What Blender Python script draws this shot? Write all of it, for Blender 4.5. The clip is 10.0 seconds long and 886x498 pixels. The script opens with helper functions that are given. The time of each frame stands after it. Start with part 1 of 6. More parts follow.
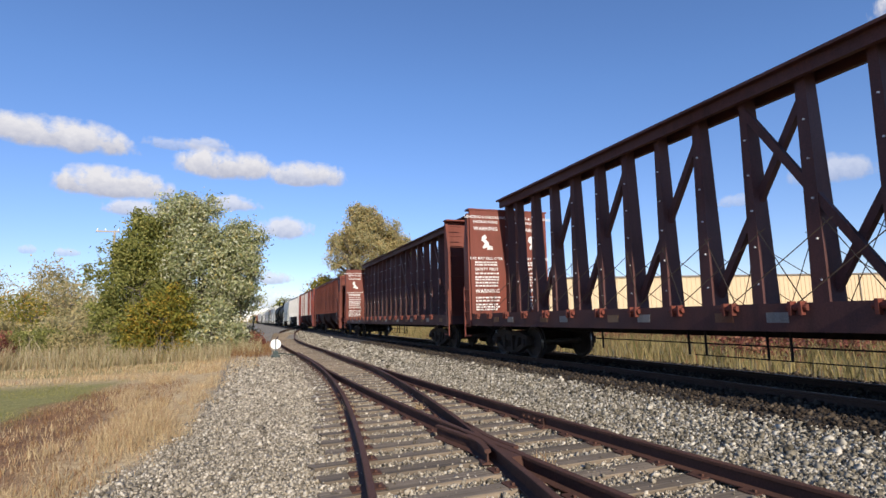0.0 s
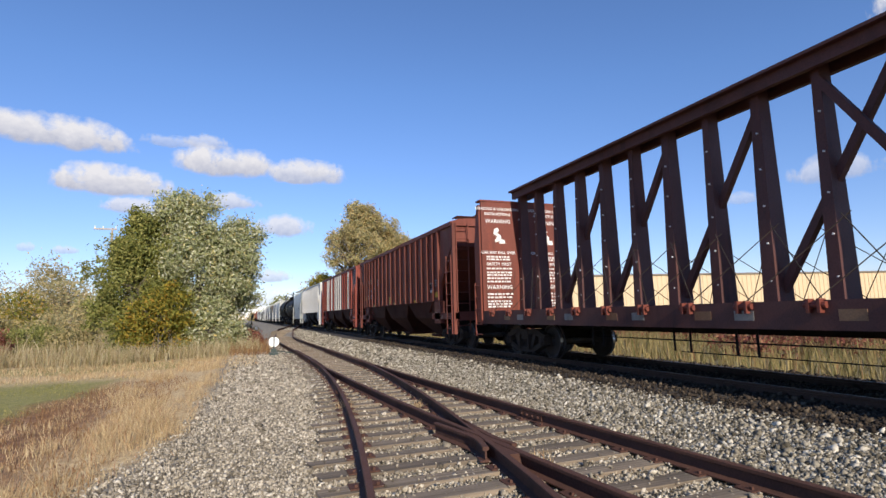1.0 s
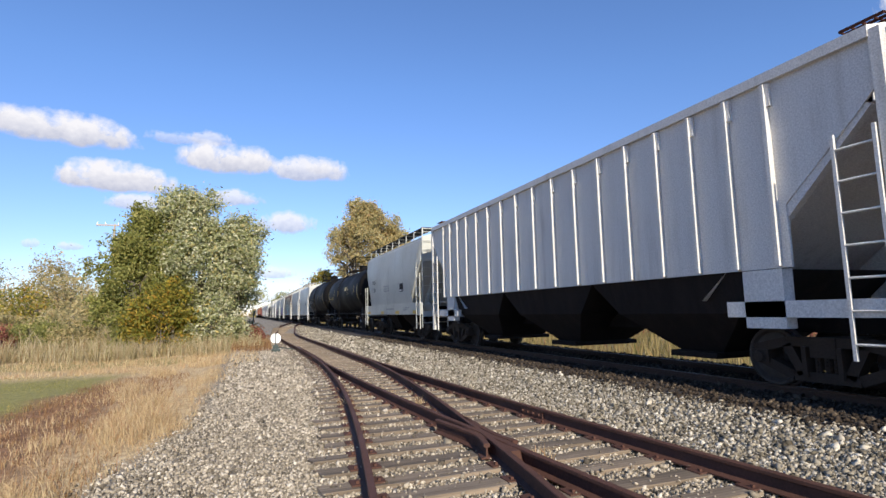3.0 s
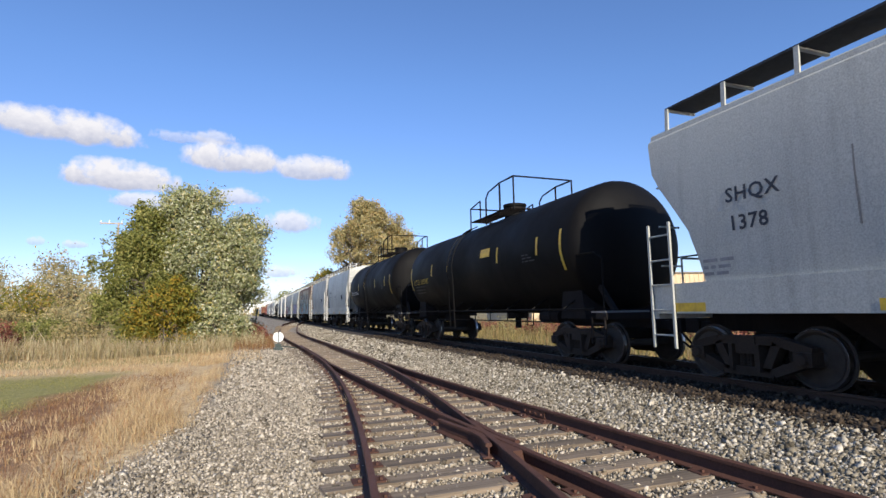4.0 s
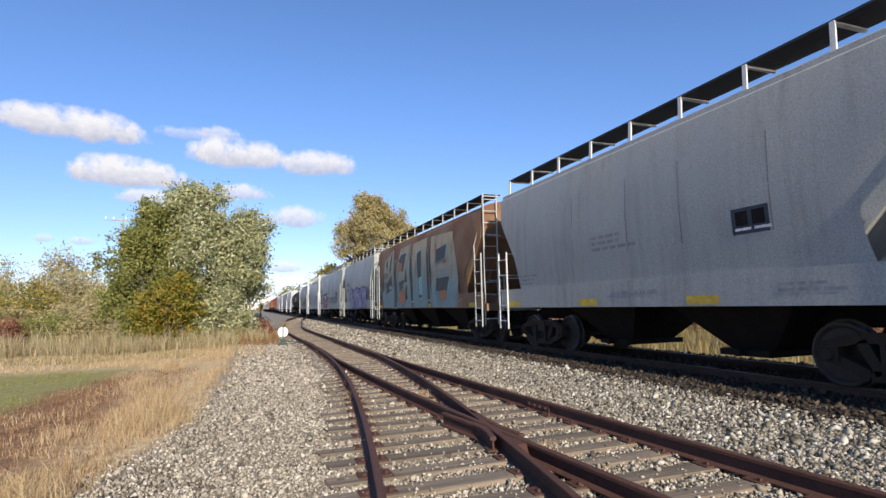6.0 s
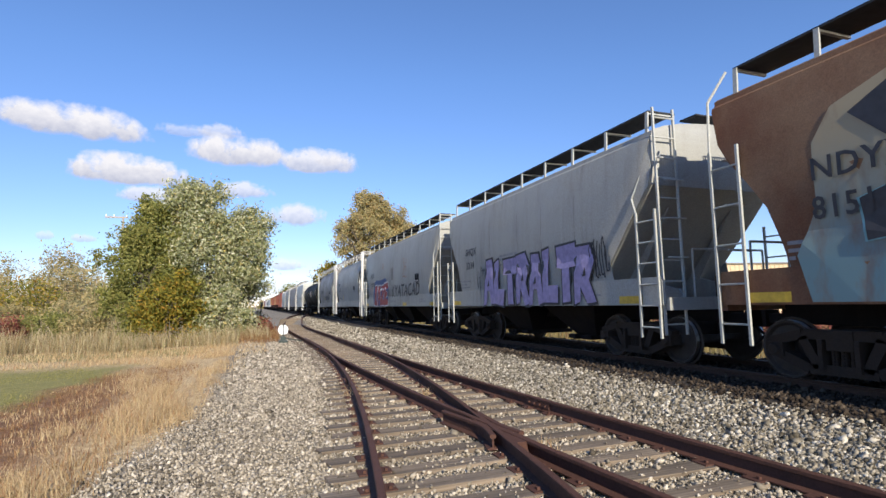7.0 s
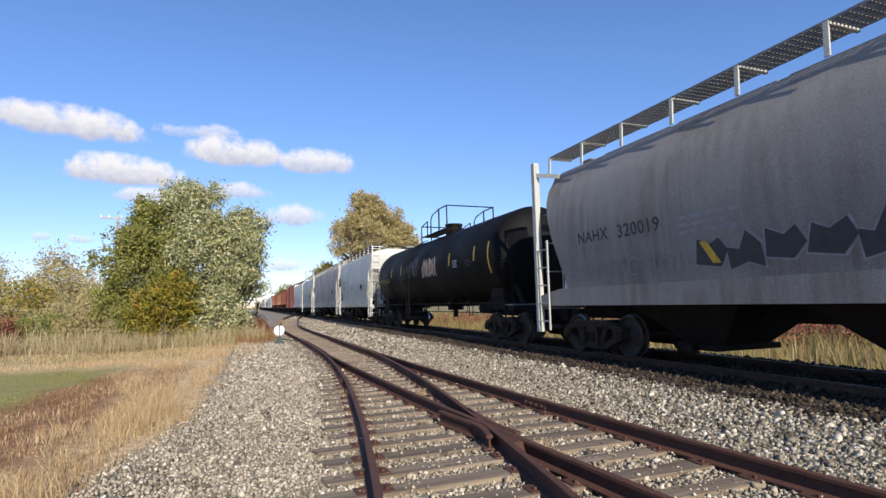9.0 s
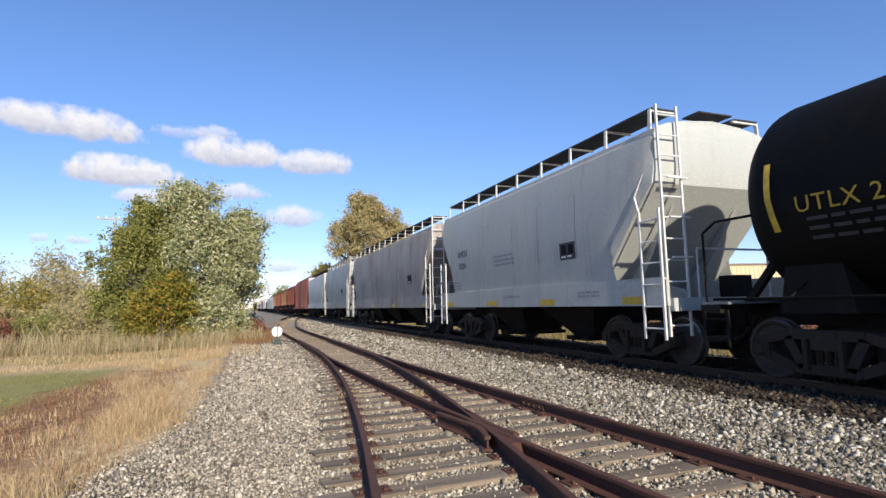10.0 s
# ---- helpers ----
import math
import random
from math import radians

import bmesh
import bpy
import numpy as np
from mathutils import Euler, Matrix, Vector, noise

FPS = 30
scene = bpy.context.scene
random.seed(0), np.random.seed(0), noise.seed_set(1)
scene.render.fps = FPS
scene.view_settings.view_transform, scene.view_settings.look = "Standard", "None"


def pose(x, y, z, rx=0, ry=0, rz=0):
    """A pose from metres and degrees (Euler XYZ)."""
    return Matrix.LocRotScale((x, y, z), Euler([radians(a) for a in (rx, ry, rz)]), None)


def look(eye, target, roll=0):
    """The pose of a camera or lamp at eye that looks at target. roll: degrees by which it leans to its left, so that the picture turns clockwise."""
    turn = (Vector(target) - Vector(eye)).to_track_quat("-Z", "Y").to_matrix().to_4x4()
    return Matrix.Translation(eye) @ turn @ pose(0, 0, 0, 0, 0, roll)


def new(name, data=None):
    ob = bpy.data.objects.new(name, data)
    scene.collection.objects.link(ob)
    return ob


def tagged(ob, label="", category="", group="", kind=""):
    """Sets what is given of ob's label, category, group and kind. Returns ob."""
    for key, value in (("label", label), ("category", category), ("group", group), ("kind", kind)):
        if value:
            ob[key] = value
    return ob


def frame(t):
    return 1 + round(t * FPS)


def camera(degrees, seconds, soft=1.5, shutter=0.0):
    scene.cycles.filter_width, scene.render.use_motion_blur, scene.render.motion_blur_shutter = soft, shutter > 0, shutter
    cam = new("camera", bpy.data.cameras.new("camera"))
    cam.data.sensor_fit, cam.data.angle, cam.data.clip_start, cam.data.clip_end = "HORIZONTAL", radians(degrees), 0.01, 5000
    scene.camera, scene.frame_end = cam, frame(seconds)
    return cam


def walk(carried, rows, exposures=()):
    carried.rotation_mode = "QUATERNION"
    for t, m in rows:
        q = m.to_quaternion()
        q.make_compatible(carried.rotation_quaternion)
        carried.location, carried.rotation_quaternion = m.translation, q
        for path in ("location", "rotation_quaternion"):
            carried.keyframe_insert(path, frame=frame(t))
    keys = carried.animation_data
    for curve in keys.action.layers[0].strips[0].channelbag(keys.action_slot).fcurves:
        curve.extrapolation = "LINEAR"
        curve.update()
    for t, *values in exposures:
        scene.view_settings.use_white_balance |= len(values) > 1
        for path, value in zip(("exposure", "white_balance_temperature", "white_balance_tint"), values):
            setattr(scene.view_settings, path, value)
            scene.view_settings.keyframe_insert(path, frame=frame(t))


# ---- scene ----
# ---- camera: a tripod beside the siding, turning a little ----
EYE = Vector((0.0, 0.0, 1.67))


def facing(yaw, pitch, roll):
    """Yaw clockwise from the track's line, pitch upwards, in degrees."""
    a, b = radians(yaw), radians(pitch)
    return look(EYE, EYE + Vector((math.sin(a) * math.cos(b), math.cos(a) * math.cos(b), math.sin(b))), roll)


cam = camera(80.3, 10.0)
walk(cam, [(t, facing(y, p, r)) for t, y, p, r in (
    (0, 20.75, 7.32, -1.41),
    (0.5, 20.86, 7.21, -1.47),
    (1, 20.93, 7.08, -1.39),
    (1.5, 20.99, 7.03, -1.3),
    (2, 20.89, 6.91, -1.32),
    (2.5, 20.82, 6.8, -1.29),
    (4, 20.44, 6.72, -0.94),
    (4.5, 20.25, 6.58, -0.89),
    (5, 20.11, 6.44, -1),
    (5.5, 20.07, 6.26, -1.29),
    (7, 20.01, 5.9, -1.12),
    (7.5, 20.14, 5.9, -1.14),
    (8, 20.21, 5.9, -1.16),
    (8.5, 20.32, 5.88, -1.15),
    (9, 20.41, 5.92, -1.26),
    (9.5, 20.52, 5.98, -1.28),
    (10, 20.63, 6.03, -1.27))],
     exposures=((0.0, 0.25), (1.0, 0.28), (2.0, 0.48), (4.5, 0.42), (6.0, 0.45), (10.0, 0.45)))

# ---- sky and sun ----
SUN_EL, SUN_AZ = 27.0, 183.0
world = bpy.data.worlds.new("sky")
world.use_nodes = True
scene.world = world
wn = world.node_tree.nodes
sky = wn.new("ShaderNodeTexSky")
sky.sky_type, sky.sun_disc = "NISHITA", False
sky.sun_elevation, sky.sun_rotation = radians(SUN_EL), radians(SUN_AZ)
sky.altitude = 900
sky.air_density, sky.dust_density, sky.ozone_density = 1.0, 0.0, 5.0
wn["Background"].inputs["Strength"].default_value = 0.135
tint = wn.new("ShaderNodeMix")
tint.data_type, tint.blend_type = "RGBA", "MULTIPLY"
tint.inputs[0].default_value, tint.inputs[7].default_value = 1.0, (0.94, 0.98, 1.1, 1)
world.node_tree.links.new(sky.outputs[0], tint.inputs[6])
haze_tint = wn.new("ShaderNodeMix")
haze_tint.data_type, haze_tint.blend_type = "RGBA", "MULTIPLY"
haze_tint.inputs[0].default_value = 1.0
sky_dir, sky_up, sky_low = wn.new("ShaderNodeTexCoord"), wn.new("ShaderNodeSeparateXYZ"), wn.new("ShaderNodeValToRGB")
sky_low.color_ramp.elements[0].color, sky_low.color_ramp.elements[1].color = (0.98, 0.8, 0.78, 1), (1, 1, 1, 1)
sky_low.color_ramp.elements[1].position = 0.4
for _o, _i in ((sky_dir.outputs["Generated"], sky_up.inputs[0]), (sky_up.outputs["Z"], sky_low.inputs[0]), (tint.outputs[2], haze_tint.inputs[6]), (sky_low.outputs[0], haze_tint.inputs[7]), (haze_tint.outputs[2], wn["Background"].inputs["Color"])):
    world.node_tree.links.new(_o, _i)
sun = new("sun", bpy.data.lights.new("sun", "SUN"))
sun.data.energy, sun.data.angle, sun.data.color = 5.0, radians(0.5), (1.0, 0.91, 0.77)
_a, _e = radians(SUN_AZ), radians(SUN_EL)
sun.matrix_world = look((0, 0, 60), Vector((0, 0, 60)) - Vector((math.sin(_a) * math.cos(_e), math.cos(_a) * math.cos(_e), math.sin(_e))))

# ---- plan ----
TRACK_X, RAIL_Z, SPEED = 8.2, 0.495, 22.95
rng = np.random.default_rng(7)


def smooth(v, a, b):
    k = min(1.0, max(0.0, (v - a) / (b - a)))
    return k * k * (3 - 2 * k)


def gz(x, y):
    """Height of the ground."""
    toe = 4.95 - 4.4 * smooth(y, 44, 62)
    z = -0.05 + 0.41 * min(1.0, max(0.0, (x - toe) / 1.4))
    z -= 0.7 * smooth(x, 10.2, 12.2)
    z -= 0.14 * smooth(-x, 0.3, 3.0)
    return z


GZ = np.vectorize(gz)


def mid_x(y):
    """Centre line of the siding beyond the turnout."""
    return 3.105 - 0.12 * smooth(y, 22, 34) + 5.2 * smooth(y, 38, 96)


def verge(y):
    """Where the gravel beside the siding gives way to grass."""
    return np.where(y > 9.4, -0.6 - 0.03 * np.maximum(0, 16 - y), -0.8 - 0.27 * (9.4 - y))


def spread(y):
    """How the two routes of the turnout part: curved, then straight."""
    d = max(0.0, 20 - y)
    return d * d if d < 16.5 else 33.0 * d - 272.25


def rail_l1(y):
    return mid_x(y) - 0.755 - 0.00547 * spread(y)


def rail_r2(y):
    return mid_x(y) + 0.755 + 0.0024 * spread(y)


# ---- materials ----
def material(name, rough=0.6, metal=0.0):
    m = bpy.data.materials.new(name)
    m.use_nodes = True
    n, l = m.node_tree.nodes, m.node_tree.links
    b = n["Principled BSDF"]
    b.inputs["Roughness"].default_value, b.inputs["Metallic"].default_value = rough, metal
    return m, n, l, b


def noise_of(n, l, vec, scale, detail=5.0, rough=0.6):
    t = n.new("ShaderNodeTexNoise")
    t.inputs["Scale"].default_value, t.inputs["Detail"].default_value, t.inputs["Roughness"].default_value = scale, detail, rough
    if vec:
        l.new(vec, t.inputs["Vector"])
    return t.outputs["Fac"]


def ramp_of(n, l, fac, stops):
    r = n.new("ShaderNodeValToRGB")
    e = r.color_ramp.elements
    while len(e) < len(stops):
        e.new(0.5)
    for k, (p, c) in zip(e, stops):
        k.position, k.color = p, (*c, 1) if len(c) == 3 else c
    l.new(fac, r.inputs[0])
    return r.outputs["Color"]


def mix_of(n, l, fac, a, b, mode="MIX"):
    m = n.new("ShaderNodeMix")
    m.data_type, m.blend_type = "RGBA", mode
    for s, v in ((m.inputs[0], fac), (m.inputs[6], a), (m.inputs[7], b)):
        if isinstance(v, (float, int)):
            s.default_value = v
        elif isinstance(v, tuple):
            s.default_value = (*v, 1)
        else:
            l.new(v, s)
    return m.outputs[2]


def bump_of(n, l, b, height, strength, dist=0.01):
    k = n.new("ShaderNodeBump")
    k.inputs["Strength"].default_value, k.inputs["Distance"].default_value = strength, dist
    l.new(height, k.inputs["Height"])
    l.new(k.outputs[0], b.inputs["Normal"])


def coords(n, l, scale=(1, 1, 1), out="Object"):
    c, m = n.new("ShaderNodeTexCoord"), n.new("ShaderNodeMapping")
    m.inputs["Scale"].default_value = scale
    l.new(c.outputs[out], m.inputs["Vector"])
    return m.outputs[0]


def painted(name, col, dirt, amount=0.35, rough=0.5, streak=(5.0, 5.0, 0.35), fine=(0.75, 1.15), metal=0.0, spec=0.4):
    """Weathered paint on steel: run-down streaks, blotches and fine grime."""
    m, n, l, b = material(name, rough, metal)
    b.inputs["Specular IOR Level"].default_value = spec
    s = noise_of(n, l, coords(n, l, streak), 1.0, 6)
    p = noise_of(n, l, coords(n, l, (0.5, 0.5, 0.5)), 1.0, 5)
    f = noise_of(n, l, coords(n, l), 45.0, 3)
    lo = 0.68 - 0.5 * amount
    k = ramp_of(n, l, s, [(lo, (0, 0, 0)), (lo + 0.3, (1, 1, 1))])
    k2 = ramp_of(n, l, p, [(0.4, (0.15, 0.15, 0.15)), (0.7, (1, 1, 1))])
    c = mix_of(n, l, mix_of(n, l, 1.0, k, k2, "MULTIPLY"), col, dirt)
    g = ramp_of(n, l, f, [(0.3, (fine[0],) * 3), (0.7, (fine[1],) * 3)])
    l.new(mix_of(n, l, 1.0, c, g, "MULTIPLY"), b.inputs["Base Color"])
    r = ramp_of(n, l, p, [(0.3, (rough - 0.1,) * 3), (0.7, (min(1, rough + 0.2),) * 3)])
    l.new(r, b.inputs["Roughness"])
    bump_of(n, l, b, s, 0.12, 0.01)
    return m


def plain(name, col, rough=0.6, metal=0.0, var=0.25, scale=8.0):
    m, n, l, b = material(name, rough, metal)
    f = noise_of(n, l, coords(n, l), scale, 6)
    g = ramp_of(n, l, f, [(0.3, tuple(v * (1 - var) for v in col)), (0.7, tuple(min(1, v * (1 + var)) for v in col))])
    l.new(g, b.inputs["Base Color"])
    bump_of(n, l, b, f, 0.2, 0.01)
    return m


def islands(name, stops, rough=0.8, trans=0.0, obj=False):
    """Colour varied piece by piece."""
    m, n, l, b = material(name, rough)
    b.inputs["Specular IOR Level"].default_value = 0.2
    g = n.new("ShaderNodeObjectInfo" if obj else "ShaderNodeNewGeometry")
    c = ramp_of(n, l, g.outputs["Random" if obj else "Random Per Island"], stops)
    f = noise_of(n, l, coords(n, l), 30.0, 4)
    k = ramp_of(n, l, f, [(0.3, (0.8, 0.8, 0.8)), (0.7, (1.15, 1.15, 1.15))])
    c = mix_of(n, l, 1.0, c, k, "MULTIPLY")
    l.new(c, b.inputs["Base Color"])
    if trans:
        t, mx = n.new("ShaderNodeBsdfTranslucent"), n.new("ShaderNodeMixShader")
        l.new(c, t.inputs["Color"])
        mx.inputs[0].default_value = trans
        l.new(b.outputs[0], mx.inputs[1])
        l.new(t.outputs[0], mx.inputs[2])
        l.new(mx.outputs[0], n["Material Output"].inputs["Surface"])
    return m


def wood(name, a, b_, c_):
    m, n, l, b = material(name, 0.85)
    g = noise_of(n, l, coords(n, l, (1.5, 30, 30)), 1.0, 6)
    s = noise_of(n, l, coords(n, l, (2, 2, 2)), 1.0, 4)
    o = n.new("ShaderNodeObjectInfo")
    c = ramp_of(n, l, g, [(0.3, a), (0.55, b_), (0.8, c_)])
    k = ramp_of(n, l, s, [(0.35, (0.6, 0.6, 0.6)), (0.65, (1.1, 1.1, 1.1))])
    c = mix_of(n, l, 1.0, c, k, "MULTIPLY")
    v = ramp_of(n, l, o.outputs["Random"], [(0, (0.7, 0.68, 0.66)), (1, (1.15, 1.12, 1.08))])
    l.new(mix_of(n, l, 1.0, c, v, "MULTIPLY"), b.inputs["Base Color"])
    bump_of(n, l, b, g, 0.6, 0.02)
    return m


M = {}
M["oxide"] = painted("oxide_red_paint", (0.175, 0.042, 0.026), (0.07, 0.025, 0.017), 0.5, 0.6)
# old oxide red, lowered to carry the shade beneath ribbed hoppers
M["oxide_dark"] = painted("shade_dark_oxide_red_paint", (0.06, 0.02, 0.013), (0.026, 0.012, 0.009), 0.55, 0.8, spec=0.2)
M["truss"] = painted("weathered_brown_truss_paint", (0.095, 0.036, 0.03), (0.045, 0.022, 0.019), 0.5, 0.65)
M["faded"] = painted("faded_streaked_paint", (0.135, 0.03, 0.024), (0.3, 0.27, 0.25), 1.0, 0.6, (3.0, 3.0, 0.1))
M["rib_red"] = painted("bright_red_paint", (0.27, 0.05, 0.03), (0.16, 0.045, 0.03), 0.35, 0.55)
M["rib_white"] = painted("chalky_white_paint", (0.62, 0.58, 0.54), (0.4, 0.25, 0.2), 0.3, 0.6)
M["white"] = painted("off_white_paint", (0.66, 0.64, 0.6), (0.38, 0.35, 0.3), 0.35, 0.5)
M["grey"] = painted("light_grey_paint", (0.45, 0.455, 0.415), (0.3, 0.292, 0.262), 0.4, 0.45)
M["grey_mid"] = painted("mid_grey_paint", (0.365, 0.362, 0.328), (0.225, 0.213, 0.187), 0.45, 0.5)
M["grey_dirty"] = painted("dirty_grey_paint", (0.25, 0.237, 0.22), (0.14, 0.112, 0.085), 0.6, 0.5)
M["rusty"] = painted("rust_stained_grey_paint", (0.36, 0.34, 0.31), (0.2, 0.09, 0.05), 0.55, 0.6, (2.2, 2.2, 0.25))
M["tan"] = painted("rust_and_tan_paint", (0.25, 0.15, 0.08), (0.14, 0.045, 0.02), 0.95, 0.65, (0.9, 0.9, 0.4))
M["black"] = painted("black_tank_paint", (0.005, 0.0047, 0.0047), (0.011, 0.009, 0.008), 0.4, 0.6, spec=0.12)
# grime, with the shade below the cars held in the near-black colour
M["under"] = painted("grimy_shaded_underframe", (0.014, 0.011, 0.01), (0.03, 0.022, 0.018), 0.5, 0.85, spec=0.2)
M["truck"] = painted("grimy_cast_steel", (0.038, 0.027, 0.02), (0.075, 0.05, 0.035), 0.5, 0.8, spec=0.25)
M["wheel"] = plain("worn_wheel_steel", (0.05, 0.038, 0.03), 0.7, 0.1)
M["tread"] = plain("bright_tread_steel", (0.35, 0.33, 0.31), 0.3, 1.0)
M["grate"] = plain("galvanised_grating", (0.2, 0.2, 0.2), 0.6, 0.3)
M["grate_dark"] = plain("dark_steel_grating", (0.035, 0.036, 0.038), 0.7, 0.2)
M["letter_dark"] = plain("dark_lettering", (0.03, 0.035, 0.05), 0.6)
M["letter_white"] = plain("white_lettering", (0.66, 0.64, 0.62), 0.6, 0, 0.35, 14)
M["letter_yellow"] = plain("yellow_lettering", (0.5, 0.33, 0.03), 0.6)
M["yellow"] = plain("yellow_reflective_sheet", (0.55, 0.36, 0.03), 0.45)
M["panel"] = plain("dull_grey_stencil", (0.045, 0.045, 0.045), 0.7)
M["pale_bar"] = plain("faint_grey_lettering", (0.24, 0.24, 0.25), 0.6)
M["violet"] = plain("violet_spray_paint", (0.27, 0.235, 0.42), 0.6)
M["blue"] = plain("blue_spray_paint", (0.03, 0.075, 0.22), 0.6)
M["red"] = plain("red_spray_paint", (0.28, 0.03, 0.03), 0.6)
M["char"] = plain("charcoal_spray_paint", (0.035, 0.035, 0.04), 0.6)
M["orange"] = plain("orange_spray_paint", (0.36, 0.12, 0.04), 0.6)
M["aqua"] = plain("bright_aqua_spray_paint", (0.2, 0.4, 0.42), 0.6)


def fade_paint():
    """Spray paint faded from cream above to pale blue below, stained with rust."""
    m, n, l, b = material("faded_cream_and_blue_spray_paint", 0.6)
    s = n.new("ShaderNodeSeparateXYZ")
    l.new(coords(n, l), s.inputs[0])
    k = n.new("ShaderNodeMapRange")
    k.inputs["From Min"].default_value, k.inputs["From Max"].default_value = 1.6, 3.2
    l.new(s.outputs["Z"], k.inputs["Value"])
    c = mix_of(n, l, k.outputs[0], (0.15, 0.25, 0.27), (0.38, 0.31, 0.19))
    d = ramp_of(n, l, noise_of(n, l, coords(n, l, (1.2, 1.2, 0.5)), 1.6, 6), [(0.5, (0, 0, 0)), (0.72, (1, 1, 1))])
    l.new(mix_of(n, l, d, c, (0.2, 0.09, 0.04)), b.inputs["Base Color"])
    return m


M["fade"] = fade_paint()
M["cream_dull"] = plain("dull_cream_spray_paint", (0.3, 0.2, 0.12), 0.6)
M["rail"] = painted("rusty_rail_steel", (0.09, 0.042, 0.03), (0.045, 0.024, 0.019), 0.5, 0.7, (3, 3, 3), spec=0.25)
M["rail_main"] = painted("worn_rail_steel", (0.075, 0.043, 0.031), (0.042, 0.027, 0.02), 0.5, 0.7, (3, 3, 3), spec=0.2)
M["shine"] = plain("worn_rail_top", (0.1, 0.085, 0.075), 0.55, 0.6)
M["tie"] = wood("weathered_grey_tie_wood", (0.09, 0.07, 0.05), (0.24, 0.19, 0.14), (0.35, 0.29, 0.215))
M["tie_dark"] = wood("dark_tie_wood", (0.03, 0.025, 0.02), (0.07, 0.055, 0.045), (0.11, 0.09, 0.07))
M["stone"] = islands("crushed_limestone", [(0, (0.085, 0.07, 0.052)), (0.3, (0.25, 0.213, 0.16)), (0.75, (0.4, 0.345, 0.265)), (1, (0.6, 0.53, 0.43))], 0.9)
M["stone_main"] = islands("clean_crushed_limestone", [(0, (0.05, 0.042, 0.03)), (0.3, (0.17, 0.145, 0.105)), (0.75, (0.34, 0.3, 0.232)), (1, (0.6, 0.545, 0.455))], 0.9)
# oil-stained stone, its colour lowered further for shade under the train
M["stone_dark"] = islands("oily_shaded_ballast_stone", [(0, (0.02, 0.014, 0.010)), (0.7, (0.055, 0.040, 0.028)), (1, (0.13, 0.1, 0.07))], 0.85)
M["straw"] = islands("dry_straw_grass", [(0, (0.3, 0.2, 0.1)), (0.35, (0.5, 0.36, 0.19)), (0.8, (0.66, 0.52, 0.31)), (1, (0.38, 0.19, 0.1))], 0.8, 0.3)
M["brown_weed"] = islands("brown_dry_weed", [(0, (0.13, 0.06, 0.035)), (0.5, (0.25, 0.13, 0.06)), (1, (0.38, 0.24, 0.11))], 0.8, 0.25)
M["lawn"] = islands("mown_grass", [(0, (0.17, 0.17, 0.04)), (0.6, (0.27, 0.25, 0.07)), (1, (0.44, 0.36, 0.13))], 0.8, 0.3)
M["reed"] = islands("pale_reed_grass", [(0, (0.24, 0.18, 0.09)), (0.4, (0.44, 0.35, 0.2)), (0.75, (0.56, 0.47, 0.3)), (0.85, (0.26, 0.26, 0.1)), (1, (0.3, 0.18, 0.09))], 0.8, 0.3)
M["field"] = islands("mixed_field_grass", [(0, (0.1, 0.1, 0.035)), (0.45, (0.26, 0.2, 0.085)), (0.8, (0.38, 0.3, 0.13)), (1, (0.2, 0.09, 0.045))], 0.8, 0.3)
M["silver_leaf"] = islands("silver_green_leaves", [(0, (0.18, 0.2, 0.075)), (0.4, (0.34, 0.355, 0.16)), (0.72, (0.48, 0.48, 0.29)), (0.9, (0.7, 0.67, 0.5)), (1, (0.64, 0.49, 0.15))], 0.5, 0.35)
M["green_leaf"] = islands("dull_green_leaves", [(0, (0.13, 0.15, 0.04)), (0.6, (0.27, 0.275, 0.075)), (1, (0.46, 0.41, 0.14))], 0.55, 0.4)
M["gold_leaf"] = islands("yellow_green_leaves", [(0, (0.13, 0.15, 0.03)), (0.5, (0.28, 0.26, 0.05)), (0.85, (0.5, 0.37, 0.06)), (1, (0.46, 0.24, 0.05))], 0.55, 0.45)
M["autumn_leaf"] = islands("golden_autumn_leaves", [(0, (0.3, 0.29, 0.14)), (0.4, (0.5, 0.44, 0.22)), (0.8, (0.64, 0.52, 0.27)), (1, (0.58, 0.4, 0.2))], 0.6, 0.5)
M["russet_leaf"] = islands("russet_leaves", [(0, (0.12, 0.045, 0.035)), (0.5, (0.28, 0.085, 0.065)), (1, (0.34, 0.19, 0.1))], 0.7, 0.25)
M["haze_leaf"] = islands("bleached_thicket_leaves", [(0, (0.2, 0.19, 0.08)), (0.5, (0.4, 0.33, 0.15)), (1, (0.52, 0.4, 0.2))], 0.7, 0.3)
M["bark"] = plain("grey_brown_bark", (0.14, 0.115, 0.09), 0.9, 0, 0.4, 12)
M["pole_wood"] = plain("weathered_pole_wood", (0.36, 0.31, 0.26), 0.9, 0, 0.35, 10)
M["sign_white"] = plain("white_enamel", (0.8, 0.8, 0.78), 0.4)
M["sign_dark"] = plain("dark_green_enamel", (0.03, 0.045, 0.04), 0.5)
M["sheet"] = painted("cream_sheet_metal", (0.62, 0.47, 0.29), (0.5, 0.37, 0.22), 0.3, 0.5)
M["roof_sheet"] = plain("brown_roof_metal", (0.2, 0.17, 0.14), 0.5)


# ---- building blocks ----
def link_mesh(name, me, mat_, parent=None, label=""):
    ob = new(name, me)
    if mat_ and not me.materials:
        me.materials.append(mat_)
    if parent:
        ob.parent = parent
    return tagged(ob, label) if label else ob


